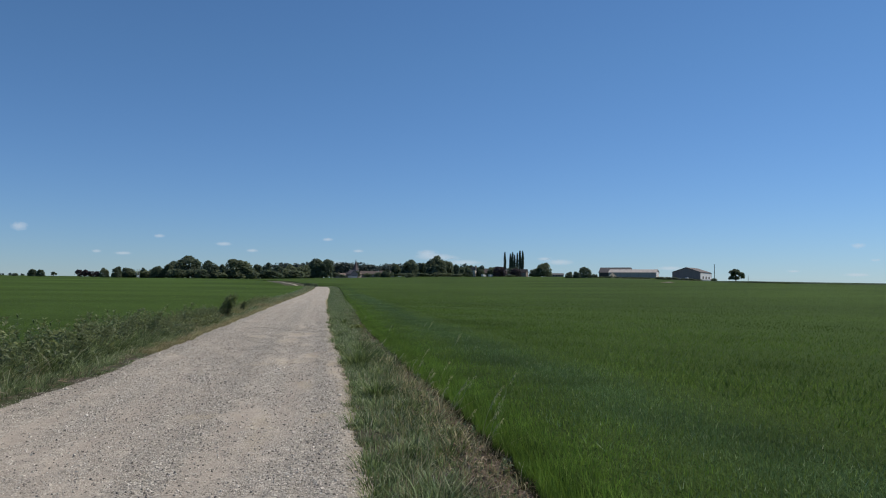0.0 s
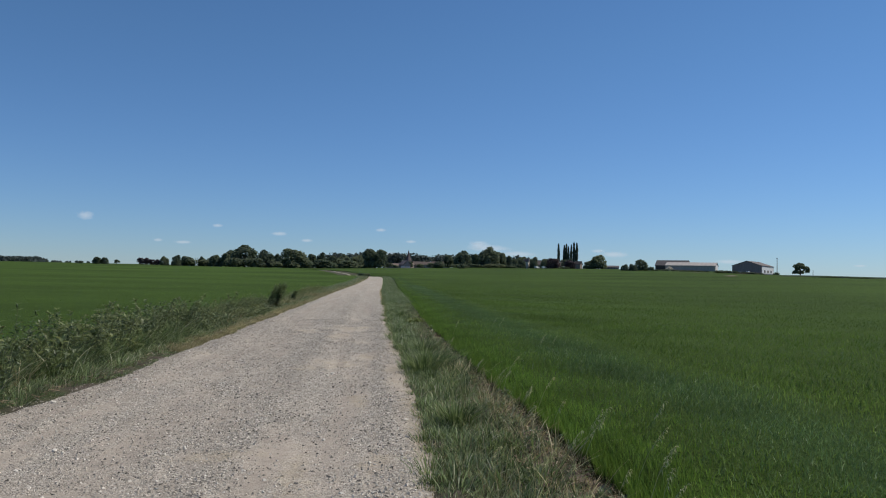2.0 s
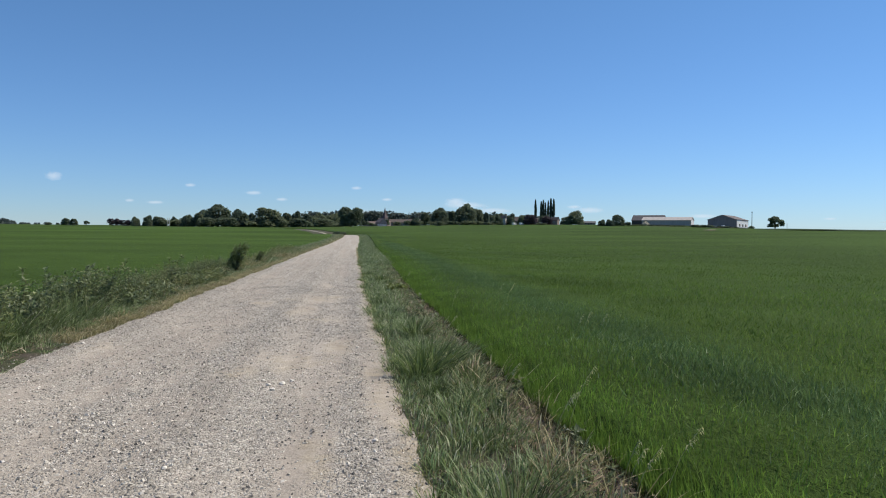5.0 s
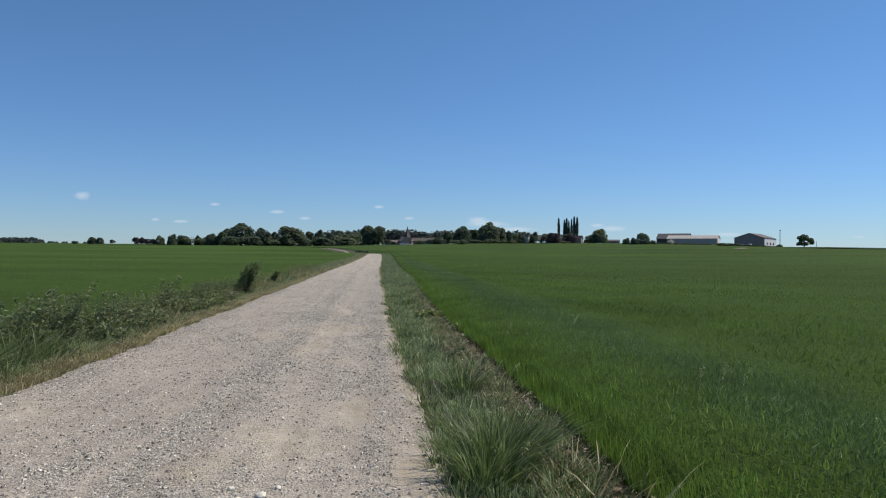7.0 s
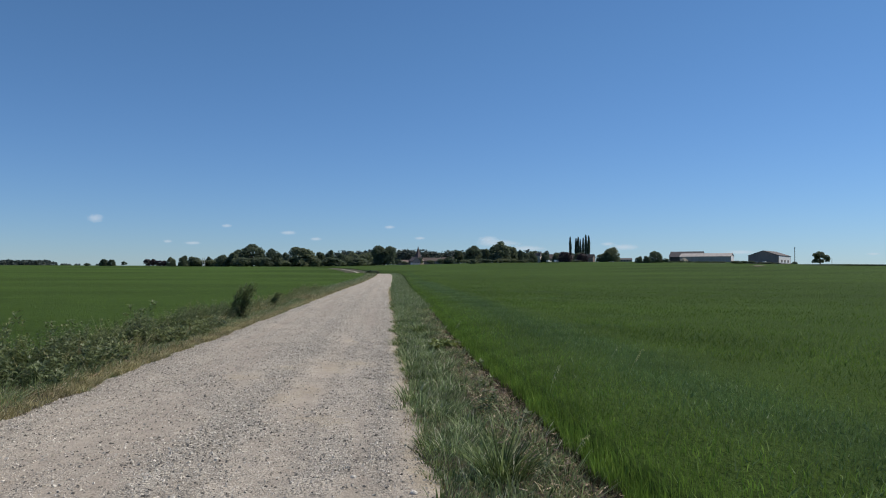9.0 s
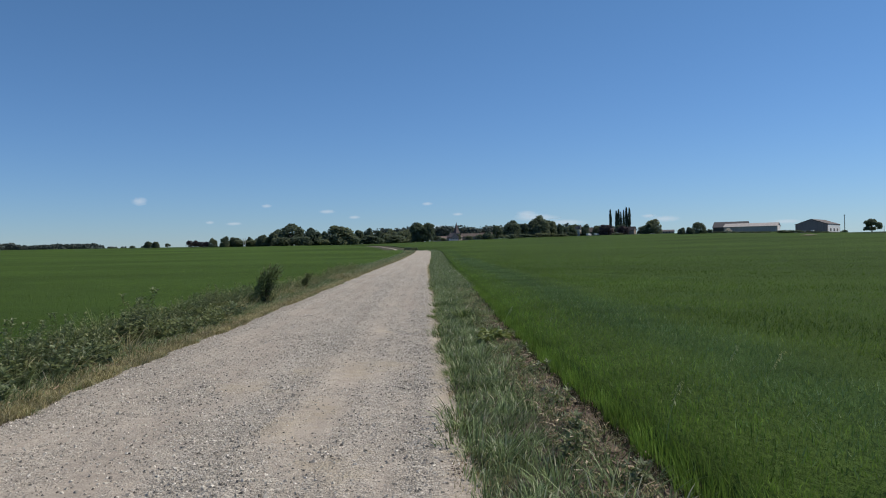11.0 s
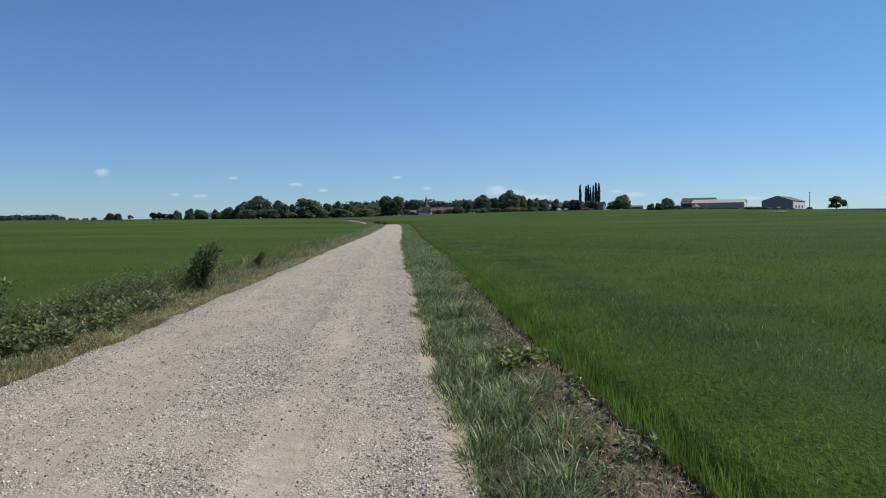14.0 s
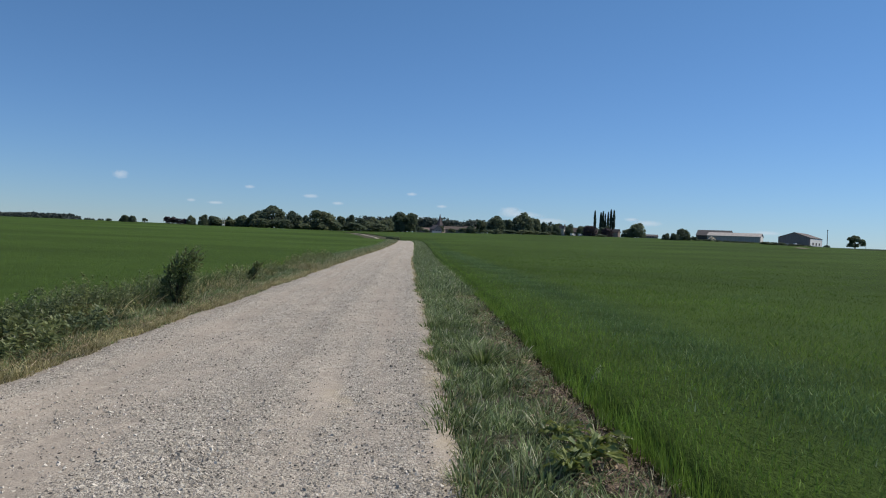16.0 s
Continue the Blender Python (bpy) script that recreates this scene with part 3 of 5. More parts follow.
def corn(name, n_edge, n_near, n_mid, n_far, edge, sign, material, label):
    """A field's leaves: upright stems at its rim, standing leaves near by, and tips alone farther in."""
    y = 3 + rng.exponential(17, n_edge)
    u = -0.04 + 0.52 * rng.random(n_edge) ** 1.5 + 0.05 * wobble(y, 3, 6)
    x = edge(y) + sign * u
    tall = rng.uniform(0.18, 0.33, n_edge) * (0.70 + 0.28 * np.clip((u + 0.04) / 0.25, 0, 1))
    wide = rng.uniform(0.0036, 0.0066, n_edge) * (1 + np.clip(y - 22, 0, 200) / 70)
    blades(name, x, y, terrain(x, y) - 0.02, tall, wide, 0.24, (-0.05 * sign, 0.03), CORN_RIM if sign > 0 else material, label, "crop", 0.25)
    u, y = 0.22 + rng.exponential(2.6, n_near), 4 + rng.exponential(22, n_near)
    x = edge(y) + sign * u
    tall = rng.uniform(0.09, 0.165, n_near)
    wide = rng.uniform(0.0048, 0.0090, n_near) * (1 + np.clip(y - 22, 0, 200) / 60)
    z = terrain(x, y) + np.clip(canopy(u) - 0.085, 0, 1)
    pick = rng.random(n_near)
    grey = (pick < 0.75 * swath(u, y)) & (sign > 0)
    rim = ~grey & (pick > u - 0.35) & (sign > 0)
    for mask, mat, text in ((grey, CORN_GREY, "dense grey-green corn leaves"), (rim, CORN_RIM, "yellow-green corn leaves at the field's rim"), (~grey & ~rim, material, label)):
        if mask.any():
            blades(name, x[mask], y[mask], z[mask], tall[mask], wide[mask], 0.38, (0.08, 0.03), mat, text, "crop", 0.5)
    us, ys, w = [], [], []
    for n, u0, ul, y0, yl, broad in ((n_mid, 3.0, 11.0, 6, 38, 0.013), (n_far, 8.0, 30.0, 15, 70, 0.030)):
        us.append(u0 + rng.exponential(ul, n)), ys.append(y0 + rng.exponential(yl, n)), w.append(np.full(n, broad))
    u, y, w = (np.concatenate(v) for v in (us, ys, w))
    ok = y < 260
    u, y, w = u[ok], y[ok], w[ok] * (1 + np.clip(y[ok] - 25, 0, 200) / 60) * rng.uniform(0.7, 1.3, ok.sum())
    x = edge(y) + sign * u
    n = len(x)
    relief = np.clip(1.15 - (y + u) / 70, 0.35, 1)
    tips("corn_tips", x, y, terrain(x, y) + np.clip(canopy(u) - 0.045, 0, 1), 0.045 + rng.uniform(0.02, 0.085, n) * relief, w * 1.5, CORN_TIPS_R if sign > 0 else material, label.replace("leaves", "leaf tips"))


corn("corn_leaves", 54000, 100000, 76000, 13000, corn_right, 1, CORN_R, "dense narrow green corn leaves")
corn("corn_leaves", 3000, 7000, 1500, 500, corn_left, -1, CORN_L, "dense narrow bright green corn leaves")


# Low dark leaves whose colour stands in for the shadow strip beside the corn.
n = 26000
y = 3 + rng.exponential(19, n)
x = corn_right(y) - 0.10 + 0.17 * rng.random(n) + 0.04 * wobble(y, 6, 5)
blades("corn_leaves", x, y, terrain(x, y) - 0.01, rng.uniform(0.05, 0.13, n), rng.uniform(0.005, 0.010, n) * (1 + np.clip(y - 22, 0, 200) / 70), 0.6, (-0.15, 0.0), CORN_FOOT_SHADE, "dark tangle of lower leaves with the foot's shade in its colour", "crop", 0.7)
# Extra tips along the swath: pale flecks of colour in place of leaf glints.
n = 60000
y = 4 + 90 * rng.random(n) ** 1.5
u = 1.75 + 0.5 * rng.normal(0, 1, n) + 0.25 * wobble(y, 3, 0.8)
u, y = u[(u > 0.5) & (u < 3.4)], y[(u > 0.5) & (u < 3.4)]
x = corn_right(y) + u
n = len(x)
tips("corn_leaves", x, y, terrain(x, y) + 0.225, rng.uniform(0.035, 0.075, n), (0.006 + 0.005 * rng.random(n)) * (1 + np.clip(y - 25, 0, 200) / 50) * 1.15, CORN_BLUE_GLINT, "denser swath of grey-green corn leaf tips, glints in their colour")
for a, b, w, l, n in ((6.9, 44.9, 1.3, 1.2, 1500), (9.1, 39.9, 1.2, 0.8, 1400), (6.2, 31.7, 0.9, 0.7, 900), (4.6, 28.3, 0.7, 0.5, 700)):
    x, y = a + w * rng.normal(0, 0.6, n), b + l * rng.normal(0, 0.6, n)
    tips("corn_leaves", x, y, terrain(x, y) + 0.225, rng.uniform(0.03, 0.07, n), rng.uniform(0.008, 0.016, n), CORN_BLUE_GLINT, "patch of pale grey-green corn leaf tips")


def verge(name, n, inner, outer, y0, y1, power, tall, wide, lean, material, label, clump=0.6, drop=0.0, wind=(0.12, 0.05)):
    s, y = rng.random(n), y0 + (y1 - y0) * rng.random(n) ** power
    y = y[:]
    a, b = inner(y), outer(y)
    x = a + (b - a) * s
    mass = 0.5 + 0.5 * wobble(x * 5 + wobble(y, 2, 1.7) * 2, 1.5) * wobble(y * 2.1 + x, 4.4)
    keep = rng.random(n) < (1 - clump) + clump * mass * 1.6 - drop * np.clip((s - 0.62) / 0.38, 0, 1)
    x, y, mass = x[keep], y[keep], mass[keep]
    k = len(x)
    t = tall * rng.uniform(0.45, 1.15, k) * (0.55 + 0.75 * mass)
    blades(name, x, y, terrain(x, y) - 0.02, t, wide * rng.uniform(0.6, 1.4, k) * (1 + np.clip(y - 15, 0, 200) / 40), lean, wind, material, label, "grass")


def arched(name, x, y, z, tall, wide, way, material, label, category):
    """Long blades that rise and bow over outwards, four joints each."""
    n = len(x)
    a = np.arctan2(way[:, 1], way[:, 0]) + math.pi / 2 + rng.normal(0, 0.5, n)
    side = np.stack([np.cos(a), np.sin(a), np.zeros(n)], 1) * (wide / 2)[:, None]
    root = np.stack([x, y, z], 1)
    curl = rng.uniform(0.25, 1.0, n)
    rows = []
    for k, w in ((0, 1.0), (0.4, 0.95), (0.75, 0.7), (1.0, 0.0)):
        p = root + way * k**1.6
        p[:, 2] += tall * (k - 0.42 * curl * k**2.4)
        rows += [p] if w == 0 else [p - side * w, p + side * w]
    verts = np.stack(rows, 1).reshape(-1, 3)
    k = np.arange(n)[:, None] * 7
    me = fast_mesh(name, verts, tris=k + [4, 5, 6], quads=np.concatenate([k + [0, 1, 3, 2], k + [2, 3, 5, 4]]))
    return tagged(link(name, me, material), label, category, kind="stuff")


def tufts(centres, each, tall, label, material=None):
    """Clumps of arching blades: centres are rows of x, y, size."""
    c = np.repeat(np.asarray(centres), each, axis=0)
    n = len(c)
    a, q = rng.uniform(0, 2 * math.pi, n), np.sqrt(rng.random(n))
    r = q * 0.17 * c[:, 2]
    x, y = c[:, 0] + r * np.cos(a), c[:, 1] + r * np.sin(a)
    t = tall * c[:, 2] * rng.uniform(0.35, 1.1, n)
    out = t * (0.15 + 0.95 * q * rng.uniform(0.5, 1.3, n))
    way = np.stack([np.cos(a) * out + 0.18 * t, np.sin(a) * out + 0.05 * t, np.zeros(n)], 1)
    wide = (0.0054 + 0.0038 * rng.random(n)) * (1 + np.clip(y - 18, 0, 200) / 40)
    arched("grass_tufts", x, y, terrain(x, y) - 0.02, t, wide, way, material or GRASS, label, "grass")


def spots(n, inner, outer, y0, y1, power, small, large):
    y = y0 + (y1 - y0) * rng.random(n) ** power
    s = rng.random(n)
    return np.stack([inner(y) + (outer(y) - inner(y)) * s, y, small + (large - small) * rng.random(n) ** 2], 1)


tufts(spots(480, lambda y: road_right(y) + 0.05, lambda y: corn_right(y) - 0.1 - 0.28 * np.clip((y - 18) / 4, 0, 1) * np.clip((28 - y) / 2, 0, 1) - 0.26 * np.clip((14.5 - y) / 2, 0, 1), 4, 48, 1.1, 0.5, 1.35), 72, 0.185, "arching tufts of green verge grass")
tufts(spots(50, lambda y: road_right(y) + 0.25, lambda y: corn_right(y) - 0.35, 6.5, 16, 1.0, 0.7, 1.1), 50, 0.31, "tall wild grass on the verge", TUFT)
tufts(spots(190, lambda y: road_right(y) + 0.05, lambda y: corn_right(y) - 0.3, 4, 48, 1.1, 0.5, 1.2), 66, 0.185, "darker tufts of coarse verge grass", TUFT)
tufts(spots(200, lambda y: road_right(y) + 0.1, lambda y: corn_right(y) - 0.1, 45, 170, 1.3, 0.8, 1.2), 45, 0.28, "arching tufts of green verge grass")
tufts(spots(70, lambda y: corn_right(y) - 0.22, lambda y: corn_right(y) + 0.02, 27, 60, 1.0, 0.5, 1.0), 60, 0.2, "grass tufts against the corn", TUFT)
tufts(spots(40, lambda y: corn_right(y) - 0.2, lambda y: corn_right(y) + 0.02, 13, 19, 1.0, 0.5, 0.9), 60, 0.18, "grass tufts against the corn", TUFT)
tufts(spots(130, lambda y: corn_right(y) - 0.5, lambda y: corn_right(y) - 0.05, 4, 48, 1.1, 0.4, 0.9), 60, 0.24, "thin tufts on the bare strip")
tufts(spots(260, lambda y: road_left(y) - 0.45, lambda y: corn_left(y), 6, 60, 1.1, 0.5, 1.1), 46, 0.26, "arching tufts of grass among the weeds")
tufts(spots(30, lambda y: corn_right(y) - 0.5, lambda y: corn_right(y) - 0.03, 6.5, 14.5, 1.0, 0.6, 1.1), 20, 0.36, "dry upright stems on the bare strip", DRY_GRASS)
tufts(spots(60, lambda y: corn_right(y) - 0.45, lambda y: corn_right(y) - 0.02, 4, 45, 1.1, 0.5, 0.9), 34, 0.16, "withered tufts on the bare strip", DRY_GRASS)
verge("verge_grass", 52000, lambda y: road_right(y) - 0.02, lambda y: corn_right(y) - 0.15, 3.5, 48, 1.2, 0.13, 0.006, 0.55, GRASS, "rough green grass along the track's edge", 0.85, 0.7)
verge("dry_grass", 1500, lambda y: road_right(y) + 0.15, lambda y: corn_right(y) - 0.1, 4, 13, 1.0, 0.24, 0.005, 0.6, DRY_GRASS, "pale dry stems in the verge grass", 0.6)
verge("verge_grass", 26000, lambda y: road_right(y) + 0.05, lambda y: corn_right(y) + 0.05, 40, 185, 1.5, 0.24, 0.008, 0.5, GRASS, "rough green grass along the track's edge", 0.4)
verge("dry_grass", 17000, lambda y: road_right(y) - 0.10, lambda y: road_right(y) + 0.25, 3.5, 80, 1.3, 0.075, 0.005, 0.8, DRY_GRASS, "short dry grass creeping onto the gravel", 0.75)
verge("dry_grass", 15000, lambda y: corn_right(y) - 0.55, lambda y: corn_right(y) - 0.02, 3.5, 45, 1.3, 0.10, 0.005, 1.3, DRY_GRASS, "flattened straw on the bare strip by the corn", 0.7)
verge("verge_grass", 22000, lambda y: road_left(y) - 0.2, lambda y: corn_left(y) - 0.15, 5, 60, 1.2, 0.17, 0.007, 0.5, GRASS, "rough green grass among the weeds", 0.5)
verge("dry_grass", 14000, lambda y: road_left(y) + 0.05, lambda y: corn_left(y) + 0.4, 50, 185, 1.4, 0.30, 0.009, 0.6, DRY_GRASS, "tall withered grass along the track's far edge", 0.5)
verge("verge_grass", 14000, lambda y: road_left(y) - 0.1, lambda y: corn_left(y) - 0.1, 55, 185, 1.4, 0.34, 0.009, 0.5, GRASS, "rough green grass along the track's edge", 0.4)
verge("dry_grass", 14000, lambda y: road_left(y) + 0.08, lambda y: road_left(y) - 0.5, 19, 110, 1.25, 0.09, 0.006, 0.8, DRY_GRASS, "short dry yellow grass along the gravel", 0.7)
verge("dry_grass", 16000, lambda y: road_left(y) + 0.06, lambda y: road_left(y) - 0.7, 21, 120, 1.5, 0.10, 0.006, 0.8, DRY_GRASS, "short dry yellow grass along the gravel", 0.5)
verge("dry_grass", 34000, lambda y: road_left(y) + 0.06, lambda y: road_left(y) - 0.46, 17, 52, 1.1, 0.12, 0.006, 0.9, DRY_GRASS, "thick straw-yellow fringe along the gravel", 0.3)
verge("verge_grass", 20000, lambda y: road_left(y) - 0.14, lambda y: road_left(y) - 0.75, 5, 70, 1.2, 0.14, 0.006, 0.6, GRASS, "short green grass along the gravel", 0.7)
tufts(spots(150, lambda y: road_left(y) - 0.25, lambda y: corn_left(y) + 0.5, 6, 24, 1.0, 0.6, 1.2), 44, 0.30, "tall pale grass before the weeds")
tufts(spots(110, lambda y: road_left(y) - 0.7, lambda y: corn_left(y) - 0.1, 6, 21, 1.0, 0.7, 1.2), 50, 0.64, "tall rough grass among the weeds", TUFT)
tufts(spots(110, lambda y: road_left(y) - 0.6, lambda y: corn_left(y) - 0.1, 6, 21, 1.0, 0.7, 1.2), 46, 0.60, "tall rough grass among the weeds")
tufts(spots(45, lambda y: road_left(y) - 0.7, lambda y: corn_left(y) + 0.1, 6, 60, 1.3, 0.7, 1.2), 18, 0.55, "tall withered grass stems among the weeds", DRY_GRASS)
tufts(spots(120, lambda y: corn_left(y) - 0.15, lambda y: corn_left(y) + 0.5, 23, 41, 1.0, 0.8, 1.2), 30, 0.62, "tall green grass blown over behind the weeds", TUFT)
tufts(spots(60, lambda y: corn_left(y) - 0.1, lambda y: road_left(y) - 0.35, 23, 41, 1.0, 0.7, 1.1), 22, 0.48, "withered grass between the weeds", DRY_GRASS)
tufts(spots(110, lambda y: road_right(y) - 0.06, lambda y: road_right(y) + 0.12, 4, 48, 1.1, 0.5, 1.05), 70, 0.17, "small tufts bulging over the gravel's edge", TUFT)
tufts(spots(90, lambda y: road_right(y) - 0.12, lambda y: road_right(y) + 0.05, 4, 48, 1.1, 0.3, 0.9), 50, 0.09, "dead brown grass roots hanging over the gravel", LITTER)
tufts(spots(140, lambda y: road_left(y) + 0.06, lambda y: road_left(y) - 0.15, 6, 50, 1.1, 0.3, 0.7), 60, 0.16, "small tufts creeping onto the gravel")


verge("verge_grass", 5000, lambda y: road_right(y) + 0.1, lambda y: corn_right(y) - 0.2, -8, 4, 1.0, 0.15, 0.008, 0.55, GRASS, "rough green grass along the track's edge", 0.7)
verge("verge_grass", 5000, lambda y: road_left(y) - 0.05, lambda y: corn_left(y), -8, 6, 1.0, 0.18, 0.008, 0.55, GRASS, "rough green grass among the weeds", 0.7)
tufts(spots(60, lambda y: road_right(y) + 0.1, lambda y: corn_right(y) - 0.25, -8, 4.5, 1.0, 0.7, 1.4), 40, 0.25, "arching tufts of green verge grass")
tufts([(0.70, 14.5, 1.35), (0.84, 14.75, 1.3), (0.62, 14.25, 1.0), (0.74, 10.3, 1.0), (0.85, 17.4, 1.0), (0.82, 29.5, 1.0)],
      300, 0.38, "thick dark green tufts of coarse grass", TUFT)


def litter(n, inner, outer, y0, y1, long, label):
    """Straw and dead leaves lying flat."""
    y = y0 + (y1 - y0) * rng.random(n)
    x = inner(y) + (outer(y) - inner(y)) * rng.random(n)
    z = terrain(x, y) + 0.03 + 0.03 * rng.random(n)
    a, t = rng.uniform(0, 2 * math.pi, n), rng.normal(0, 0.25, n)
    l, w = long * rng.uniform(0.2, 1.2, n), 0.0012 + 0.005 * rng.random(n) ** 3
    along = np.stack([np.cos(a), np.sin(a), t], 1) * l[:, None] / 2
    side = np.stack([-np.sin(a), np.cos(a), rng.normal(0, 0.5, n)], 1) * w[:, None]
    c = np.stack([x, y, z], 1)
    verts = np.stack([c - along - side, c + along - side, c + along + side, c - along + side], 1).reshape(-1, 3)
    me = fast_mesh("litter", verts, quads=np.arange(n)[:, None] * 4 + [0, 1, 2, 3])
    tagged(link("litter", me, LITTER), label, "litter", kind="stuff")


litter(18000, lambda y: corn_right(y) - 0.6, lambda y: corn_right(y) + 0.02, 4, 48, 0.07, "dead straw and leaves on the bare strip")
litter(5000, lambda y: road_left(y) - 0.6, lambda y: road_left(y) - 0.05, 6, 55, 0.12, "dead straw in the dry grass")


# ---- stones on the track ----
def pebbles(name, x, y, z, size, material, label):
    n = len(x)
    base = np.array([(1, 0, -0.25), (0, 0.9, -0.25), (-1, 0, -0.25), (0, -0.9, -0.25), (0.42, 0.2, 0.42), (-0.42, -0.15, 0.38)])
    v = base[None] * size[:, None, None] * rng.uniform(0.6, 1.25, (n, 6, 1))
    v = v + rng.normal(0, 0.15, (n, 6, 3)) * size[:, None, None]
    a = rng.uniform(0, 6.28, n)
    c, s = np.cos(a)[:, None], np.sin(a)[:, None]
    v = np.stack([v[..., 0] * c - v[..., 1] * s, v[..., 0] * s + v[..., 1] * c, v[..., 2]], -1)
    v = v + np.stack([x, y, z], 1)[:, None]
    f = np.array([(0, 1, 4), (1, 5, 4), (1, 2, 5), (2, 3, 5), (3, 4, 5), (3, 0, 4)])
    me = fast_mesh(name, v.reshape(-1, 3), tris=(np.arange(n)[:, None, None] * 6 + f[None]).reshape(-1, 3))
    return tagged(link(name, me, material), label, "gravel", kind="stuff")


n = 145000
y = np.where(rng.random(n) < 0.78, 3.5 + 24 * rng.random(n), 27.5 + 40 * (1 - np.sqrt(rng.random(n))))
x = road_left(y) + 0.02 + (road_right(y) - road_left(y) - 0.04) * rng.random(n)
keep = rng.random(n) < stony(x, y) * 1.15 - 0.25 * sandiness(x, y)
x, y = x[keep], y[keep]
size = (0.0058 + 0.0115 * rng.random(len(x)) ** 2.6) * (1 + 0.3 * spells(x, y, STONE_SPOTS))
pebbles("loose_gravel", x, y, road_height(x, y) + size * 0.3, size, PEBBLE, "loose pale limestone chips on the track")
n = 6000
y = 3.5 + 38 * rng.random(n) ** 1.5
x = np.where(rng.random(n) < 0.6, road_right(y) + rng.normal(0.02, 0.08, n), road_left(y) + rng.normal(-0.02, 0.08, n))
size = 0.004 + 0.008 * rng.random(n) ** 2
pebbles("edge_gravel", x, y, np.maximum(road_height(x, y), terrain(x, y)) + size * 0.2, size, PEBBLE, "limestone chips strewn into the grass")
n = 7000
y = 3.5 + 40 * rng.random(n) ** 1.4
x = corn_right(y) - 0.02 - 0.5 * rng.random(n) ** 1.3
size = 0.008 + 0.026 * rng.random(n) ** 3
pebbles("soil_clods", x, y, terrain(x, y) + 0.025 + size * 0.2, size, CLOD, "brown clods on the bare strip")
heaps = spots(60, lambda y: road_right(y) - 0.08, lambda y: road_right(y) + 0.10, 4, 46, 1.2, 0.5, 1.3)
heaps = np.repeat(np.concatenate([heaps, spots(50, lambda y: road_left(y) + 0.08, lambda y: road_left(y) - 0.08, 7, 46, 1.2, 0.5, 1.2)]), 40, axis=0)
n = len(heaps)
x, y = heaps[:, 0] + rng.normal(0, 0.05, n) * heaps[:, 2], heaps[:, 1] + rng.normal(0, 0.12, n) * heaps[:, 2]
size = 0.004 + 0.008 * rng.random(n) ** 2.5
pebbles("edge_clods", x, y, np.maximum(road_height(x, y), terrain(x, y)) + size * 0.2, size, CLOD, "small dark clods of earth along the track's edge")
n = 1300
y = 4 + 36 * rng.random(n) ** 1.3
x = np.where(rng.random(n) < 0.5, road_right(y) - np.abs(rng.normal(0, 0.5, n)), road_left(y) + np.abs(rng.normal(0, 0.8, n)))
size = 0.010 + 0.010 * rng.random(n) ** 2.5
pebbles("coarse_gravel", x, y, road_height(x, y) + size * 0.2, size, PEBBLE, "coarser limestone pieces along the track's edges")


def stone(x, y, size, seed):
    r = random.Random(seed)
    bm = bmesh.new()
    bmesh.ops.create_icosphere(bm, subdivisions=2, radius=size)
    for v in bm.verts:
        k = 1 + 0.35 * noise.noise(v.co * (1.2 / size) + Vector((seed, 0, 0)))
        v.co = Vector((v.co.x * k * 1.2, v.co.y * k, v.co.z * k * 0.7))
    ob = part("stone", bm, PEBBLE, None)
    ob.matrix_basis = pose(x, y, float(road_height(x, y)) + size * 0.3, 0, 0, r.uniform(0, 360))
    tagged(ob, "pale limestone lump lying on the gravel", "stone", "stones on the track")


for i, (x, y, s) in enumerate((
    (-0.74, 14.15, 0.045), (-0.86, 14.05, 0.035), (-0.80, 13.85, 0.04), (-0.66, 14.3, 0.03), (-0.93, 14.25, 0.03), (-2.7, 9.22, 0.03), (-0.55, 9.6, 0.025), (-1.2, 11.5, 0.025),
    (0.1, 12.0, 0.03), (0.0, 16.3, 0.03), (-0.2, 17.4, 0.028), (-3.3, 13.2, 0.035), (-3.5, 16.8, 0.04), (0.22, 10.5, 0.035), (-3.62, 11.4, 0.04), (0.2, 17.0, 0.035),
)):
    stone(x, y, s * 0.65, i + 1)


# ---- weeds, bush, dock ----
def leaf_set(bm, at, way, length, width, droop, r):
    """One leaf: two folded quads from its stalk to a pointed tip."""
    side = way.cross(Vector((0, 0, 1)))
    side = side.normalized() if side.length > 1e-4 else Vector((1, 0, 0))
    side = (side + Vector((0, 0, r.uniform(-0.5, 0.5)))).normalized() * width / 2
    down = Vector((0, 0, -droop * length))
    a, m, t = at, at + way * length * 0.5 + down * 0.15, at + way * length + down
    va, vt = bm.verts.new(a), bm.verts.new(t)
    vm = bm.verts.new(m + Vector((0, 0, -0.15 * width)))
    vl, vr = bm.verts.new(m + side), bm.verts.new(m - side)
    bm.faces.new((va, vm, vl))
    bm.faces.new((vm, vt, vl))
    bm.faces.new((va, vr, vm))
    bm.faces.new((vm, vr, vt))


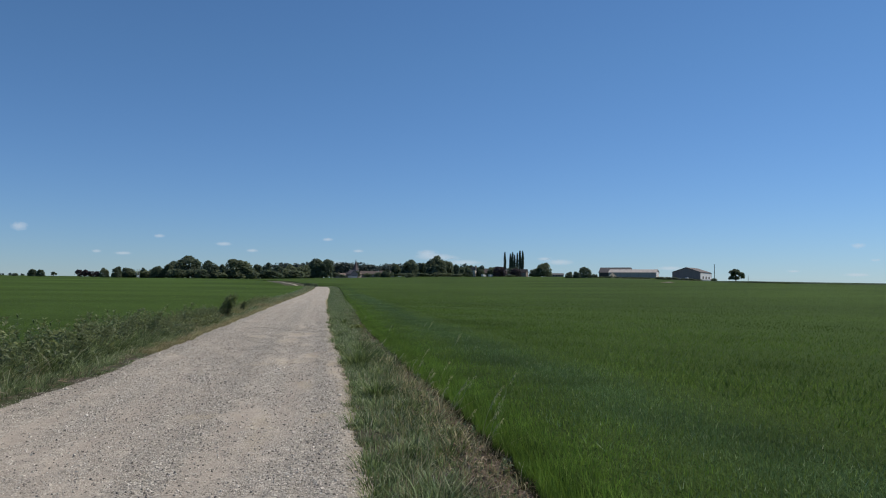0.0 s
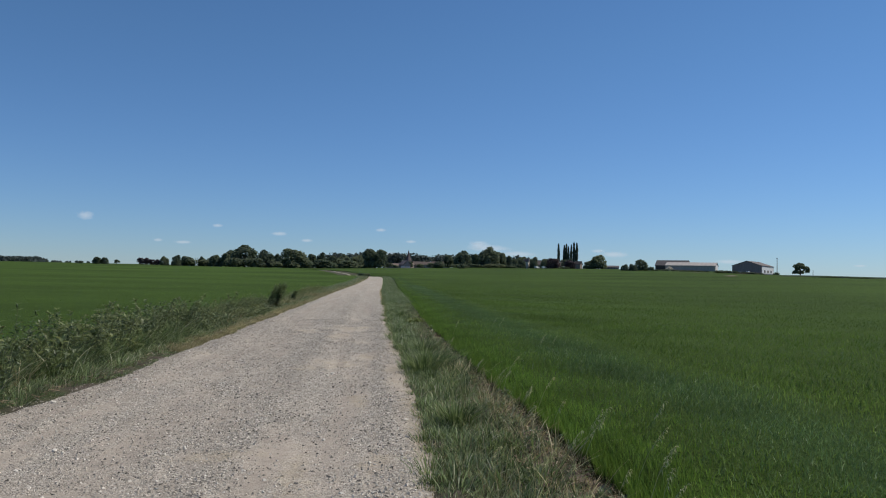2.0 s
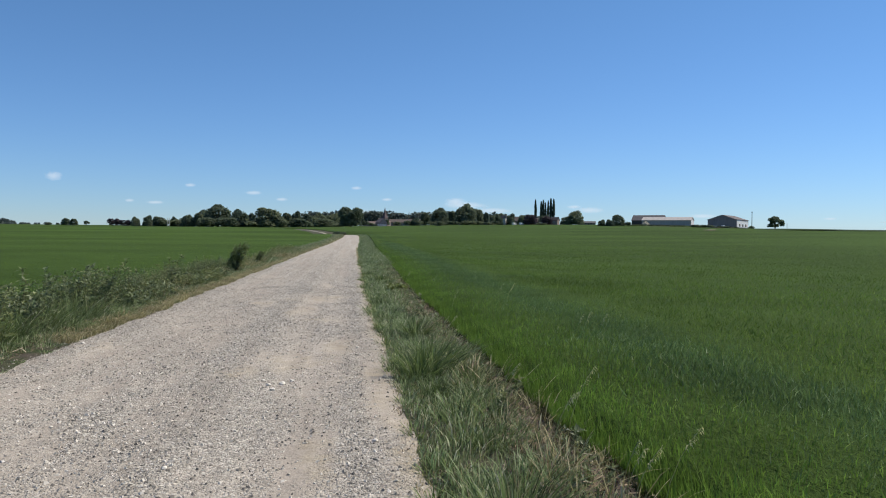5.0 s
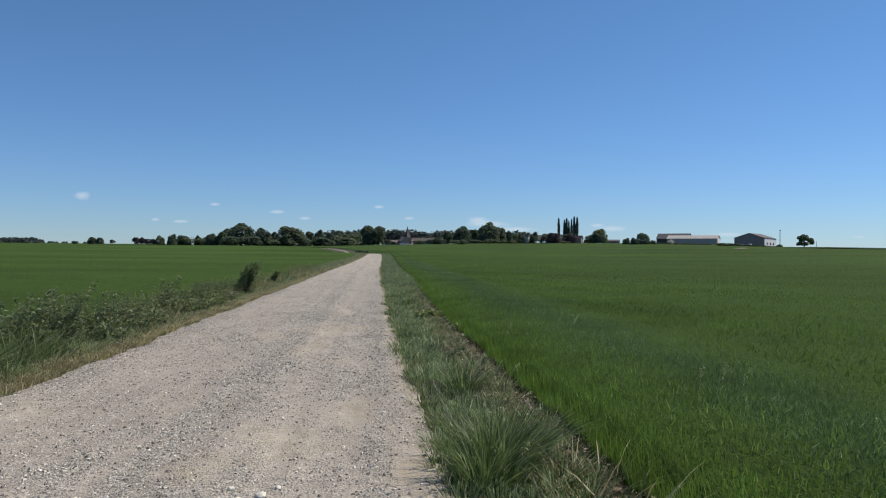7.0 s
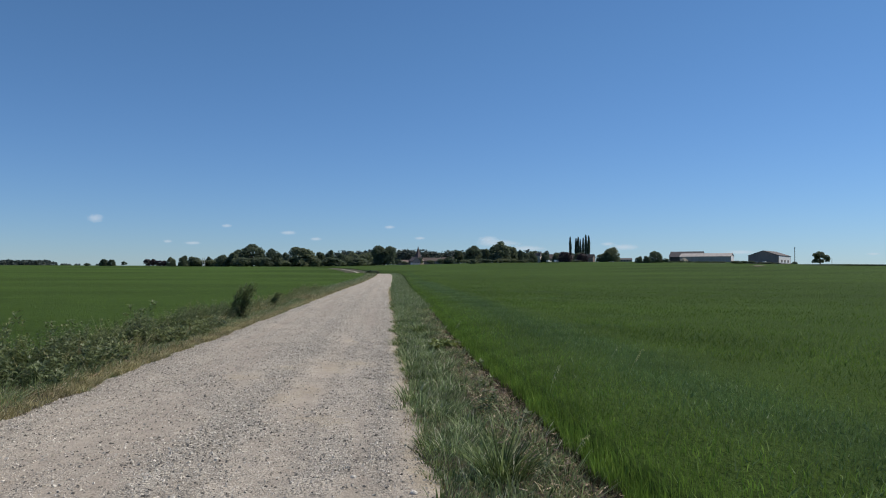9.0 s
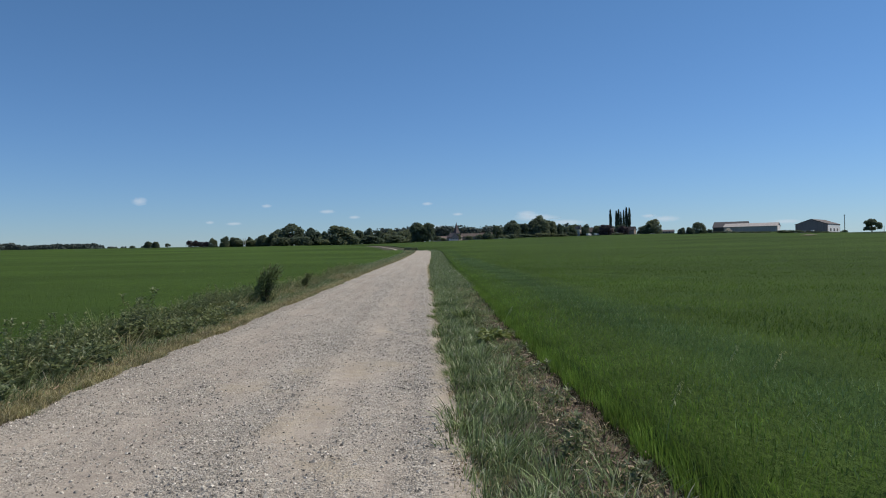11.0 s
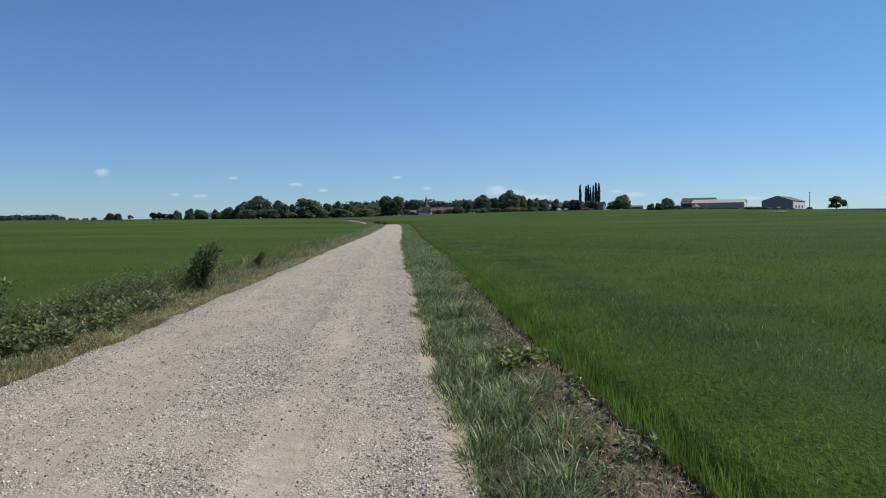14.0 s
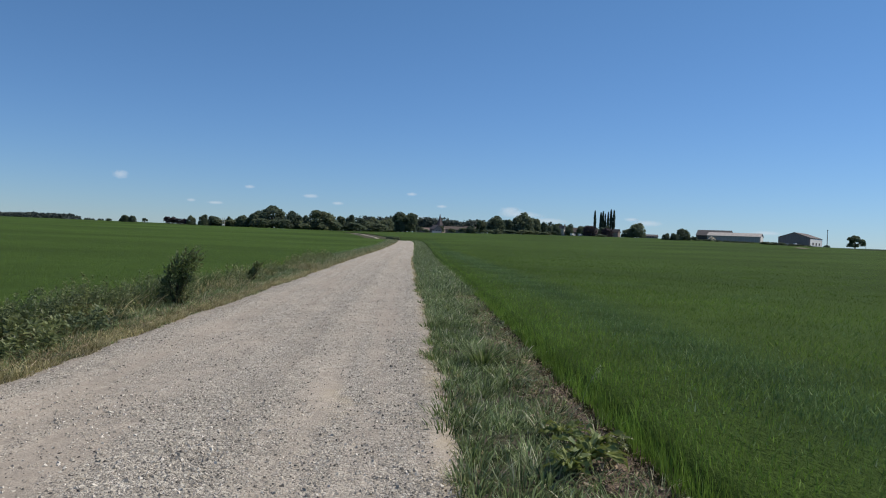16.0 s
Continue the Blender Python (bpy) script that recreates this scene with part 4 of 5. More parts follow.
def weed(m, tall, stems, leaf, spread, seed, name, label, category, material, stem_material, group="", pairs=7, bow=0.32, wind=0.1):
    r = random.Random(seed)
    ob = thing(name, m, label, category, group)
    sm, lm = bmesh.new(), bmesh.new()
    for _ in range(stems):
        a, q = r.uniform(0, 6.28), spread * math.sqrt(r.random())
        b = Vector((q * math.cos(a), q * math.sin(a), -0.03))
        h = tall * r.uniform(0.55, 1.0)
        lean = Vector((math.cos(a), math.sin(a), 0)) * h * r.uniform(0.05, bow) + Vector((wind * h, 0.03 * h, 0))
        pts = [b + Vector((0, 0, h * k)) + lean * k * k for k in (0, 0.35, 0.7, 1.0)]
        tube(sm, pts, [0.006 * tall + 0.001, 0.005 * tall + 0.001, 0.004 * tall, 0.0015], 3)
        for i in range(pairs):
            k = 0.15 + 0.85 * i / (pairs - 1)
            at = b + Vector((0, 0, h * k)) + lean * k * k
            turn = i * 1.57 + r.uniform(-0.4, 0.4)
            for s in (0, math.pi):
                way = Vector((math.cos(turn + s), math.sin(turn + s), r.uniform(-0.2, 0.9))).normalized()
                leaf_set(lm, at, way, leaf * r.uniform(0.6, 1.2) * (1.15 - 0.5 * k), leaf * 0.4 * (1.15 - 0.5 * k), r.uniform(0.1, 0.5), r)
        for i in range(5):
            way = Vector((math.cos(i * 1.26), math.sin(i * 1.26), r.uniform(0.5, 1.8))).normalized()
            leaf_set(lm, pts[3] - Vector((0, 0, 0.02 * i)), way, leaf * r.uniform(0.4, 0.65), leaf * 0.24, 0.1, r)
    tagged(part("stalk", sm, stem_material, ob), kind="stuff")
    tagged(part("foliage", lm, material, ob), kind="stuff")
    return ob


WEED = "grey-green nettle-like weeds at the field's edge"
COARSE = "coarse broad-leaved weeds at the field's edge"
models = [weed(pose(-4.6, 12 + 3 * i, 0), 0.70 + 0.07 * i, 11, 0.125, 0.20, 40 + i, "weed", WEED, "weed", NETTLE if i % 2 else NETTLE_PALE, STEM, "weeds along the track", 10, bow=0.22) for i in range(4)]
models += [weed(pose(-4.5, 13.5 + 3 * i, 0), 0.46 + 0.06 * i, 9, 0.20, 0.20, 46 + i, "weed", COARSE, "weed", NETTLE, STEM, "weeds along the track", 6, bow=0.45) for i in range(2)]
thin = [weed(pose(-4.6, 41 + 2 * i, 0), 0.72, 8, 0.15, 0.22, 48 + i, "weed", WEED, "weed", NETTLE, STEM, "weeds along the track", 7) for i in range(2)]
far_weeds = []
r = random.Random(5)
for i in range(345):
    y = 5.5 + 62 * (i / 345) ** 1.25 + r.uniform(-0.3, 0.3)
    off = r.uniform(0.0, 1.05 if y > 22 else 0.8) ** 1.15
    x = float(corn_left(y)) + off
    k = r.uniform(0.62, 1.08) * (1.08 - 0.42 * off)
    if 38 < y < 52:
        k *= 0.75
    k *= 1.28 if y < 19 else 1.10 if y < 24 else 0.69 if y < 38 else 0.88
    m = pose(x, y, height(x, y), r.uniform(-6, 6), r.uniform(0, 14), r.uniform(0, 360)) @ Matrix.Diagonal((k * 1.1, k * 1.1, k, 1))
    if y < 20 and i % 5 > 2:
        continue
    if y < 38:
        copy_thing(models[i % 6], m)
    else:
        far_weeds.append((r.choice(thin), m))
for i in range(46):
    y = r.uniform(24, 34.5)
    x = float(corn_left(y)) + r.uniform(0.0, 0.75)
    k = r.uniform(0.55, 0.75)
    copy_thing(models[i % 6], pose(x, y, height(x, y), r.uniform(-6, 6), r.uniform(0, 12), r.uniform(0, 360)) @ Matrix.Diagonal((k * 1.1, k * 1.1, k, 1)))
for i in range(32):
    y = r.uniform(21.5, 32)
    x = float(road_left(y)) - r.uniform(0.42, 0.95)
    k = r.uniform(0.5, 0.75)
    copy_thing(models[4 + i % 2], pose(x, y, height(x, y), r.uniform(-6, 6), r.uniform(0, 12), r.uniform(0, 360)) @ Matrix.Diagonal((k * 1.1, k * 1.1, k, 1)))
for i in range(48):
    y = -8 + 13.5 * i / 48 + r.uniform(-0.2, 0.2)
    x = float(corn_left(y)) + r.uniform(0.0, 1.0)
    k = r.uniform(0.7, 1.2)
    far_weeds.append((thin[i % 2], pose(x, y, height(x, y), r.uniform(-6, 6), r.uniform(0, 12), r.uniform(0, 360)) @ Matrix.Diagonal((k * 1.15, k * 1.15, k, 1))))
for name, material in (("far_weed_stalks", STEM), ("far_weeds", NETTLE)):
    vs, fs, at = [], [], 0
    for model, m in far_weeds:
        me = next(c for c in model.children if c.name.startswith("foliage" if name == "far_weeds" else "stalk")).data
        co = np.empty(len(me.vertices) * 3, np.float32)
        me.vertices.foreach_get("co", co)
        vs.append(np.c_[co.reshape(-1, 3), np.ones(len(me.vertices))] @ np.array(m).T[:, :3])
        fs += [[at + k for k in p.vertices] for p in me.polygons]
        at += len(me.vertices)
    tris, quads = [f for f in fs if len(f) == 3], [f for f in fs if len(f) == 4]
    tagged(link(name, fast_mesh(name, np.concatenate(vs), tris or None, quads or None), material), "grey-green weeds farther along the field's edge", "weeds", kind="stuff")
weed(pose(-4.75, 21.0, 0, 0, 4, 20), 1.12, 9, 0.13, 0.25, 77, "tall_weed", "tall leafy thistle-like weed above the verge", "weed", NETTLE, STEM, pairs=11)
weed(pose(-4.75, 20.2, 0, 0, 4, 80), 0.85, 10, 0.12, 0.25, 78, "tall_weed", "tall leafy thistle-like weed above the verge", "weed", NETTLE, STEM, pairs=10)
weed(pose(-4.72, 16.6, 0, 0, 4, 50), 0.8, 10, 0.12, 0.25, 79, "tall_weed", "tall leafy thistle-like weed above the verge", "weed", NETTLE, STEM, pairs=9)
weed(pose(-4.85, 27.4, 0, 0, 4, 40), 0.95, 5, 0.15, 0.10, 81, "tall_weed", "tall leafy thistle-like weed above the verge", "weed", NETTLE, STEM, pairs=13, bow=0.12)
weed(pose(-4.6, 26.3, 0, 0, 4, 10), 0.92, 5, 0.15, 0.12, 80, "tall_weed", "tall leafy thistle-like weed above the verge", "weed", NETTLE, STEM, pairs=11)


def bush(x, y, tall, lobes, leaves, size, seed, label, material):
    """A windblown bush: stems from one root into each lobe (x, y, z, rx, ry, rz), sprays out of the top, leaves on all of them."""
    r = random.Random(seed)
    ob = thing("bush", pose(x, y, height(x, y)), label, "bush")
    sm, lm = bmesh.new(), bmesh.new()
    for cx, cy, cz, rx, ry, rz in lobes:
        c = Vector((cx, cy, cz)) * tall
        for _ in range(3):
            end = c + Vector((r.uniform(-rx, rx), r.uniform(-ry, ry), r.uniform(0.2, 0.9) * rz)) * tall * 0.8
            mid = end * 0.45 + Vector((r.uniform(-0.05, 0.05), r.uniform(-0.05, 0.05), 0.05))
            tube(sm, [Vector((r.uniform(-0.05, 0.05), r.uniform(-0.05, 0.05), -0.03)), mid, end], [0.012 * tall, 0.008 * tall, 0.002], 5)
        for _ in range(int(leaves * rx * rz * 10)):
            d = Vector((r.gauss(0, 1), r.gauss(0, 1), r.gauss(0, 1))).normalized() * r.uniform(0.25, 1.08) ** 0.5
            at = c + Vector((d.x * rx, d.y * ry, d.z * rz)) * tall
            if at.z < 0.03:
                continue
            way = (d + Vector((r.uniform(0, 0.7), r.uniform(-0.4, 0.4), r.uniform(0.1, 0.9)))).normalized()
            leaf_set(lm, at, way, size * r.uniform(0.6, 1.3), size * 0.42, r.uniform(0.0, 0.4), r)
        for _ in range(8):
            out = Vector((r.uniform(-0.6, 1.0), r.uniform(-0.5, 0.5), r.uniform(0.5, 1.0))).normalized()
            a = c + Vector((out.x * rx, out.y * ry, out.z * rz)) * tall * 0.8
            long = tall * r.uniform(0.10, 0.26)
            pts = [a, a + out * long * 0.55, a + out * long + Vector((0.25 * long, 0, -0.05 * long))]
            tube(sm, pts, [0.004 * tall, 0.003 * tall, 0.001], 4)
            for k in range(9):
                p = a + out * long * (k / 8) + Vector((0.25 * long * (k / 8) ** 2, 0, 0))
                way = (out + Vector((r.uniform(-0.7, 0.9), r.uniform(-0.8, 0.8), r.uniform(-0.2, 0.5)))).normalized()
                leaf_set(lm, p, way, size * r.uniform(0.6, 1.1) * (1.1 - 0.05 * k), size * 0.34, 0.2, r)
    tagged(part("stalk", sm, BARK, ob), kind="stuff")
    tagged(part("foliage", lm, material, ob), kind="stuff")


bush(-4.42, 35.2, 0.95, ((-0.02, 0, 0.42, 0.22, 0.24, 0.38), (0.04, 0, 0.70, 0.18, 0.2, 0.24), (0.24, 0, 0.72, 0.17, 0.2, 0.21), (0.38, 0, 0.84, 0.10, 0.12, 0.12), (-0.20, 0, 0.28, 0.13, 0.2, 0.24), (0.16, 0, 0.30, 0.16, 0.2, 0.24), (0.20, 0, 0.94, 0.10, 0.1, 0.10)),
     780, 0.078, 90, "dark green leafy thorn bush bent by the wind on the verge", THORN)
bush(-4.46, 42.4, 0.58, ((0.0, 0, 0.40, 0.16, 0.2, 0.34), (0.14, 0, 0.68, 0.15, 0.16, 0.18), (0.26, 0, 0.82, 0.10, 0.1, 0.12), (-0.12, 0, 0.3, 0.13, 0.15, 0.25)),
     520, 0.07, 91, "small dark thorn bush leaning over the verge", THORN)


def dock(x, y, size, seed, count):
    r = random.Random(seed)
    ob = thing("dock_plant", pose(x, y, height(x, y)), "yellow-green broad-leaved dock plant in the verge grass", "plant")
    for i in range(count):
        a = i * 2.4 + r.uniform(-0.3, 0.3)
        rise, length = r.uniform(0.5, 1.45), size * r.uniform(0.45, 1.2)
        width = length * 0.15
        bm = bmesh.new()
        rows = []
        for k in range(6):
            t = k / 5
            out = length * t * math.cos(rise * (1 - 0.4 * t))
            up = length * (t * math.sin(rise) - 0.55 * t * t)
            w = width * math.sin(math.pi * (0.08 + 0.9 * t)) / 2 + 0.002
            wave = 0.02 * math.sin(k * 2.3 + i)
            rows.append([bm.verts.new((out, s * w, up + 0.06 + abs(s) * w * 0.35 + wave * s)) for s in (-1, 0, 1)])
        for p, q in zip(rows, rows[1:]):
            for j in (0, 1):
                bm.faces.new((p[j], q[j], q[j + 1], p[j + 1]))
        leaf = part("leaf", bm, DOCK, ob)
        leaf.matrix_basis = pose(0, 0, 0, 0, 0, math.degrees(a))
    return ob


dock(1.06, 25.75, 0.27, 3, 34)
dock(1.20, 26.05, 0.25, 4, 28)
dock(0.90, 25.55, 0.21, 5, 24)
dock(1.02, 26.35, 0.21, 6, 20)


def seed_stalk(x, y, tall, seed):
    """A wild grass stalk with a nodding seed head."""
    r = random.Random(seed)
    ob = thing("wild_grass", pose(x, y, height(x, y), 0, r.uniform(2, 14), r.uniform(-40, 40)), "pale nodding seed head of wild grass", "wild grass", "seed heads in the corn")
    bm = bmesh.new()
    pts = [(0.25 * tall * k * k, 0, tall * k * (1 - 0.1 * k)) for k in (0, 0.3, 0.6, 0.85, 1.0)]
    tube(bm, pts, [0.002] * 5, 4)
    part("stalk", bm, STRAW, ob)
    bm = bmesh.new()
    for i in range(22):
        k = 0.72 + 0.3 * i / 22
        at = Vector((0.25 * tall * k * k, 0, tall * k * (1 - 0.1 * k)))
        way = Vector((r.uniform(-0.3, 1), r.uniform(-1, 1), r.uniform(-0.5, 0.5))).normalized()
        leaf_set(bm, at, way, 0.032, 0.008, 0.5, r)
    part("seed_head", bm, STRAW, ob)


r = random.Random(11)
for i in range(9):
    y = 7 + 26 * r.random() ** 1.4
    seed_stalk(float(corn_right(y)) + r.choice((-0.1, 0.1, 0.4, 0.7, 1.2)) + r.uniform(-0.1, 0.1), y, r.uniform(0.5, 0.62), i)
r = random.Random(12)
for i in range(26):
    y = 6.5 + 11 * r.random()
    seed_stalk(r.uniform(float(road_right(y)) + 0.3, float(corn_right(y)) + 0.05), y, r.uniform(0.30, 0.5), 100 + i)
for i, (x, y) in enumerate(((1.42, 8.35), (1.50, 8.5), (1.30, 8.2), (1.66, 7.8), (2.08, 8.8), (1.05, 7.7), (1.5, 7.15))):
    seed_stalk(x, y, 0.58, 60 + i)


herb = weed(pose(1.2, 21.6, 0), 0.12, 5, 0.07, 0.05, 130, "small_weed", "small green broad-leaved weed on the bare soil", "weed", NETTLE, STEM, "weeds on the bare strip", pairs=4)
r = random.Random(21)
for i in range(46):
    y = 5 + 36 * r.random()
    x = float(corn_right(y)) - r.uniform(0.08, 0.5)
    k = r.uniform(0.6, 1.5)
    copy_thing(herb, pose(x, y, height(x, y) + 0.02, 0, 0, r.uniform(0, 360)) @ Matrix.Diagonal((k, k, k, 1)))


# ---- trees ----
def crown_mesh(lobes, count, size, seed):
    """A crown of many small bent leaf clumps on the skins of its lobes (x, y, z, rx, ry, rz)."""
    g = np.random.default_rng(seed)
    area = np.array([a[3] * a[5] for a in lobes])
    pick = g.choice(len(lobes), count, p=area / area.sum())
    L = np.array(lobes)[pick]
    d = g.normal(size=(count, 3))
    d /= np.linalg.norm(d, axis=1)[:, None]
    d[:, 2] = np.where(d[:, 2] < -0.5, -d[:, 2], d[:, 2])
    p = L[:, :3] + d * L[:, 3:] * (g.uniform(0.55, 1.12, (count, 1)) ** 0.6)
    u = g.normal(size=(count, 3))
    n = d + 0.45 * g.normal(size=(count, 3))
    n /= np.linalg.norm(n, axis=1)[:, None]
    a = np.cross(n, u)
    a /= np.linalg.norm(a, axis=1)[:, None]
    b = np.cross(n, a)
    s = size * g.uniform(0.5, 1.3, (count, 1))
    verts = np.stack([p + a * s, p + b * s * 0.8 + n * s * 0.3, p - a * s, p - b * s * 0.8 + n * s * 0.3], 1).reshape(-1, 3)
    k = np.arange(count)[:, None] * 4
    return fast_mesh("crown", verts, tris=np.concatenate([k + [0, 1, 2], k + [0, 2, 3]]))


def tree_model(name, kind, seed, material, label, category, count=2300, size=0.50, trunk=True):
    """A model tree 10 m tall and 10 m wide, to be scaled."""
    r = random.Random(seed)
    ob = thing(name, pose(0, 0, -60), label, category)
    lobes = []
    if kind == "round":
        lobes.append((0, 0, 5.2, 3.6, 3.6, 3.6))
        for i in range(6):
            a = i * 1.05
            lobes.append((2.6 * math.cos(a), 2.6 * math.sin(a), 1.8, 1.9, 1.9, 1.7))
        for i in range(11):
            a, t = i * 2.4 + r.uniform(-0.4, 0.4), r.random()
            lobes.append((3.0 * math.cos(a) * (1 - 0.45 * t), 3.0 * math.sin(a) * (1 - 0.45 * t), 2.8 + 5.4 * t, *[r.uniform(1.2, 2.0)] * 3))
    elif kind == "dome":
        lobes.append((0, 0, 4.2, 4.3, 4.3, 4.4))
        for i in range(6):
            a = i * 1.05
            lobes.append((2.9 * math.cos(a), 2.9 * math.sin(a), 1.5, 1.9, 1.9, 1.6))
        for i in range(12):
            a, t = i * 2.4 + r.uniform(-0.4, 0.4), r.random()
            lobes.append((3.4 * math.cos(a) * (1 - 0.5 * t), 3.4 * math.sin(a) * (1 - 0.5 * t), 1.2 + 6.8 * t, *[r.uniform(1.1, 1.9)] * 3))
    elif kind == "twin":
        lobes += [(-2.0, 0, 6.2, 2.4, 2.6, 3.4), (2.2, 0, 5.9, 2.5, 2.6, 3.4), (0, 0, 3.0, 3.8, 3.6, 2.9), (-2, -1, 1.6, 2, 2, 1.7), (2, -1, 1.6, 2, 2, 1.7)]
        for i in range(9):
            a, t = i * 2.4, r.random()
            lobes.append((3.2 * math.cos(a) * (1 - 0.3 * t), 3.0 * math.sin(a) * (1 - 0.3 * t), 2.4 + 6.2 * t, *[r.uniform(1.0, 1.6)] * 3))
    elif kind == "parkland":
        for i in range(15):
            a, t = i * 2.4 + r.uniform(-0.3, 0.3), r.random()
            q = 3.6 * math.sqrt(r.random()) * (1 - 0.35 * t)
            lobes.append((q * math.cos(a), q * math.sin(a), 3.5 + 5.1 * t, *[r.uniform(0.9, 1.5)] * 3))
    elif kind == "poplar":
        for i in range(13):
            t = i / 12
            w = 3.4 * (math.sin(math.pi * (0.14 + 0.74 * t)) ** 0.6) + 0.3
            lobes.append((r.uniform(-0.5, 0.5), r.uniform(-0.5, 0.5), 1.2 + 8.0 * t, w, w, 0.95))
    elif kind == "hedge":
        for i in range(12):
            lobes.append((r.uniform(-3.8, 3.8), r.uniform(-2, 2), r.uniform(2.5, 6.5), r.uniform(1.2, 2.4), 2, r.uniform(2.0, 3.4)))
    me = crown_mesh(lobes, count, size, seed)
    if trunk:
        bm = bmesh.new()
        thick = 0.32 if kind != "poplar" else 0.8
        tube(bm, [(0, 0, -0.4), (0.05, 0, 1.2), (0.1, 0.05, 3.0), (0.0, 0.1, 5.5), (0.05, 0, 8.0)], [thick * 1.35, thick, thick * 0.8, thick * 0.5, thick * 0.15], 8)
        for i in range(5):
            a = i * 1.26 + r.uniform(-0.3, 0.3)
            c, s = math.cos(a), math.sin(a)
            z = 2.4 + 0.4 * i
            q = 2.6 if kind != "poplar" else 1.0
            tube(bm, [(0.05, 0.03, z), (q * 0.5 * c, q * 0.5 * s, z + 1.1), (q * c, q * s, z + 2.4)], [thick * 0.45, thick * 0.3, thick * 0.1], 5)
        part("trunk", bm, BARK, ob)
    link("crown", me, material, ob)
    return ob


def plant_tree(model, x, y, wide, tall, turn, label=""):
    g = height(x, y)
    if x < -8 and y > 400:
        tall += 1.7
    ob = copy_thing(model, pose(x, y, g - 0.1, 0, 0, turn) @ Matrix.Diagonal((wide / 9.6, wide / 9.6, tall / 9.9, 1)))
    if label:
        ob["label"] = label
    return ob


GREEN = "leafy green deciduous tree at the village's edge"
ROUND = [tree_model("tree", "round", 20 + i, CROWN, GREEN, "tree") for i in range(3)]
DOME = [tree_model("tree", "dome", 30 + i, CROWN, GREEN, "tree", 2500, 0.50) for i in range(3)]
TWIN = tree_model("tree", "twin", 41, CROWN, GREEN, "tree")
PARK = tree_model("tree", "parkland", 44, CROWN, GREEN, "tree", 1800, 0.45)
POPLAR = [tree_model("poplar_tree", "poplar", 50 + i, CROWN_DARK, "tall narrow dark poplar above the village roofs", "tree", 1100, 0.6) for i in range(3)]
SHRUB = [tree_model("shrub", "hedge", 60 + i, CROWN, "dark green shrub by the village", "shrub", 700, 0.6, False) for i in range(2)]
PURPLE = tree_model("shrub", "hedge", 70, COPPER, "dark purple copper-leaved hedge at the field's end", "shrub", 900, 0.6, False)

COPPER_TREE = tree_model("copper_tree", "dome", 75, COPPER, "dark purple copper-leaved tree among the village roofs", "tree", 2000)

WOOD_EDGE = (
    (-155.0, 560, 6.3, 5.7), (-146.5, 560, 6.7, 7.1), (-141.1, 570, 10.1, 6.6), (-131.7, 575, 6.1, 6.2), (-126.9, 580, 5.8, 6.3), (-118.8, 560, 8.8, 8.0),
    (-111.5, 560, 7.6, 9.9), (-99.2, 570, 20.1, 16.3), (-113.8, 600, 12.1, 12.8), (-82.3, 560, 12.9, 12.0), (-76.4, 580, 6.7, 10.3), (-62.2, 560, 22.4, 13.9),
    (-51.2, 590, 8.6, 11.2), (-43.5, 580, 7.6, 12.0), (-36.6, 600, 9.7, 9.8), (-27.8, 620, 11.9, 11.1), (-17.6, 640, 15.6, 11.0),
)
VILLAGE_TREES = (
    (49.1, 600, 8.0, 6.6), (59.0, 620, 8.9, 12.1), (68.8, 600, 14.1, 15.1), (81.3, 620, 9.4, 12.4), (90.0, 600, 17.4, 17.6), (101.2, 610, 10.7, 14.4), (109.8, 620, 6.7, 11.2),
    (117.5, 602, 6.5, 7.6), (127.6, 603, 7.0, 7.0), (126.6, 632, 7.5, 7.4), (134.6, 634, 6.0, 6.4), (119.1, 640, 6.4, 8.6), (127.4, 655, 12.3, 10.9), (138.7, 655, 9.0, 10.1), (143.8, 628, 9.6, 8.7), (162.8, 630, 10.2, 8.3), (169.6, 655, 9.9, 9.0), (173.5, 600, 9.5, 7.6), (180.9, 600, 12.7, 12.7),
    (176.0, 520, 5.3, 4.8), (182.0, 520, 5.8, 5.2), (195.5, 540, 9.4, 9.1),
)
r = random.Random(3)
for i, (x, y, w, t) in enumerate(WOOD_EDGE + VILLAGE_TREES):
    kind = DOME if w > t * 0.85 or i % 2 else ROUND
    plant_tree(kind[i % 3], x, y, w * 1.12, t, r.uniform(0, 360), "broad domed tree of the wood's edge" if i < len(WOOD_EDGE) else "")
plant_tree(TWIN, -2.3, 562, 19.5, 15.4, 8, "tall twin-crowned tree beside the church")
plant_tree(PARK, 272.6, 461, 12.8, 10.5, 40, "lone round-crowned tree on a bare trunk beside the field")
plant_tree(ROUND[1], -231.5, 640, 8.0, 4.9, 0, "small tree on the far field's skyline")
plant_tree(ROUND[2], -226.0, 642, 7.0, 4.3, 60, "small tree on the far field's skyline")
plant_tree(PARK, -219.1, 650, 6.0, 2.8, 100, "small tree on the far field's skyline")
for x, w, t in ((172.3, 3.2, 24.3), (177.8, 3.4, 23.3), (179.9, 3.3, 24.4), (182.1, 2.4, 22.2), (184.6, 2.9, 23.4), (187.3, 3.6, 25.8), (190.0, 3.6, 25.3)):
    plant_tree(POPLAR[int(x) % 3], x, 700, w * 1.02, t - 1.3, x * 50)
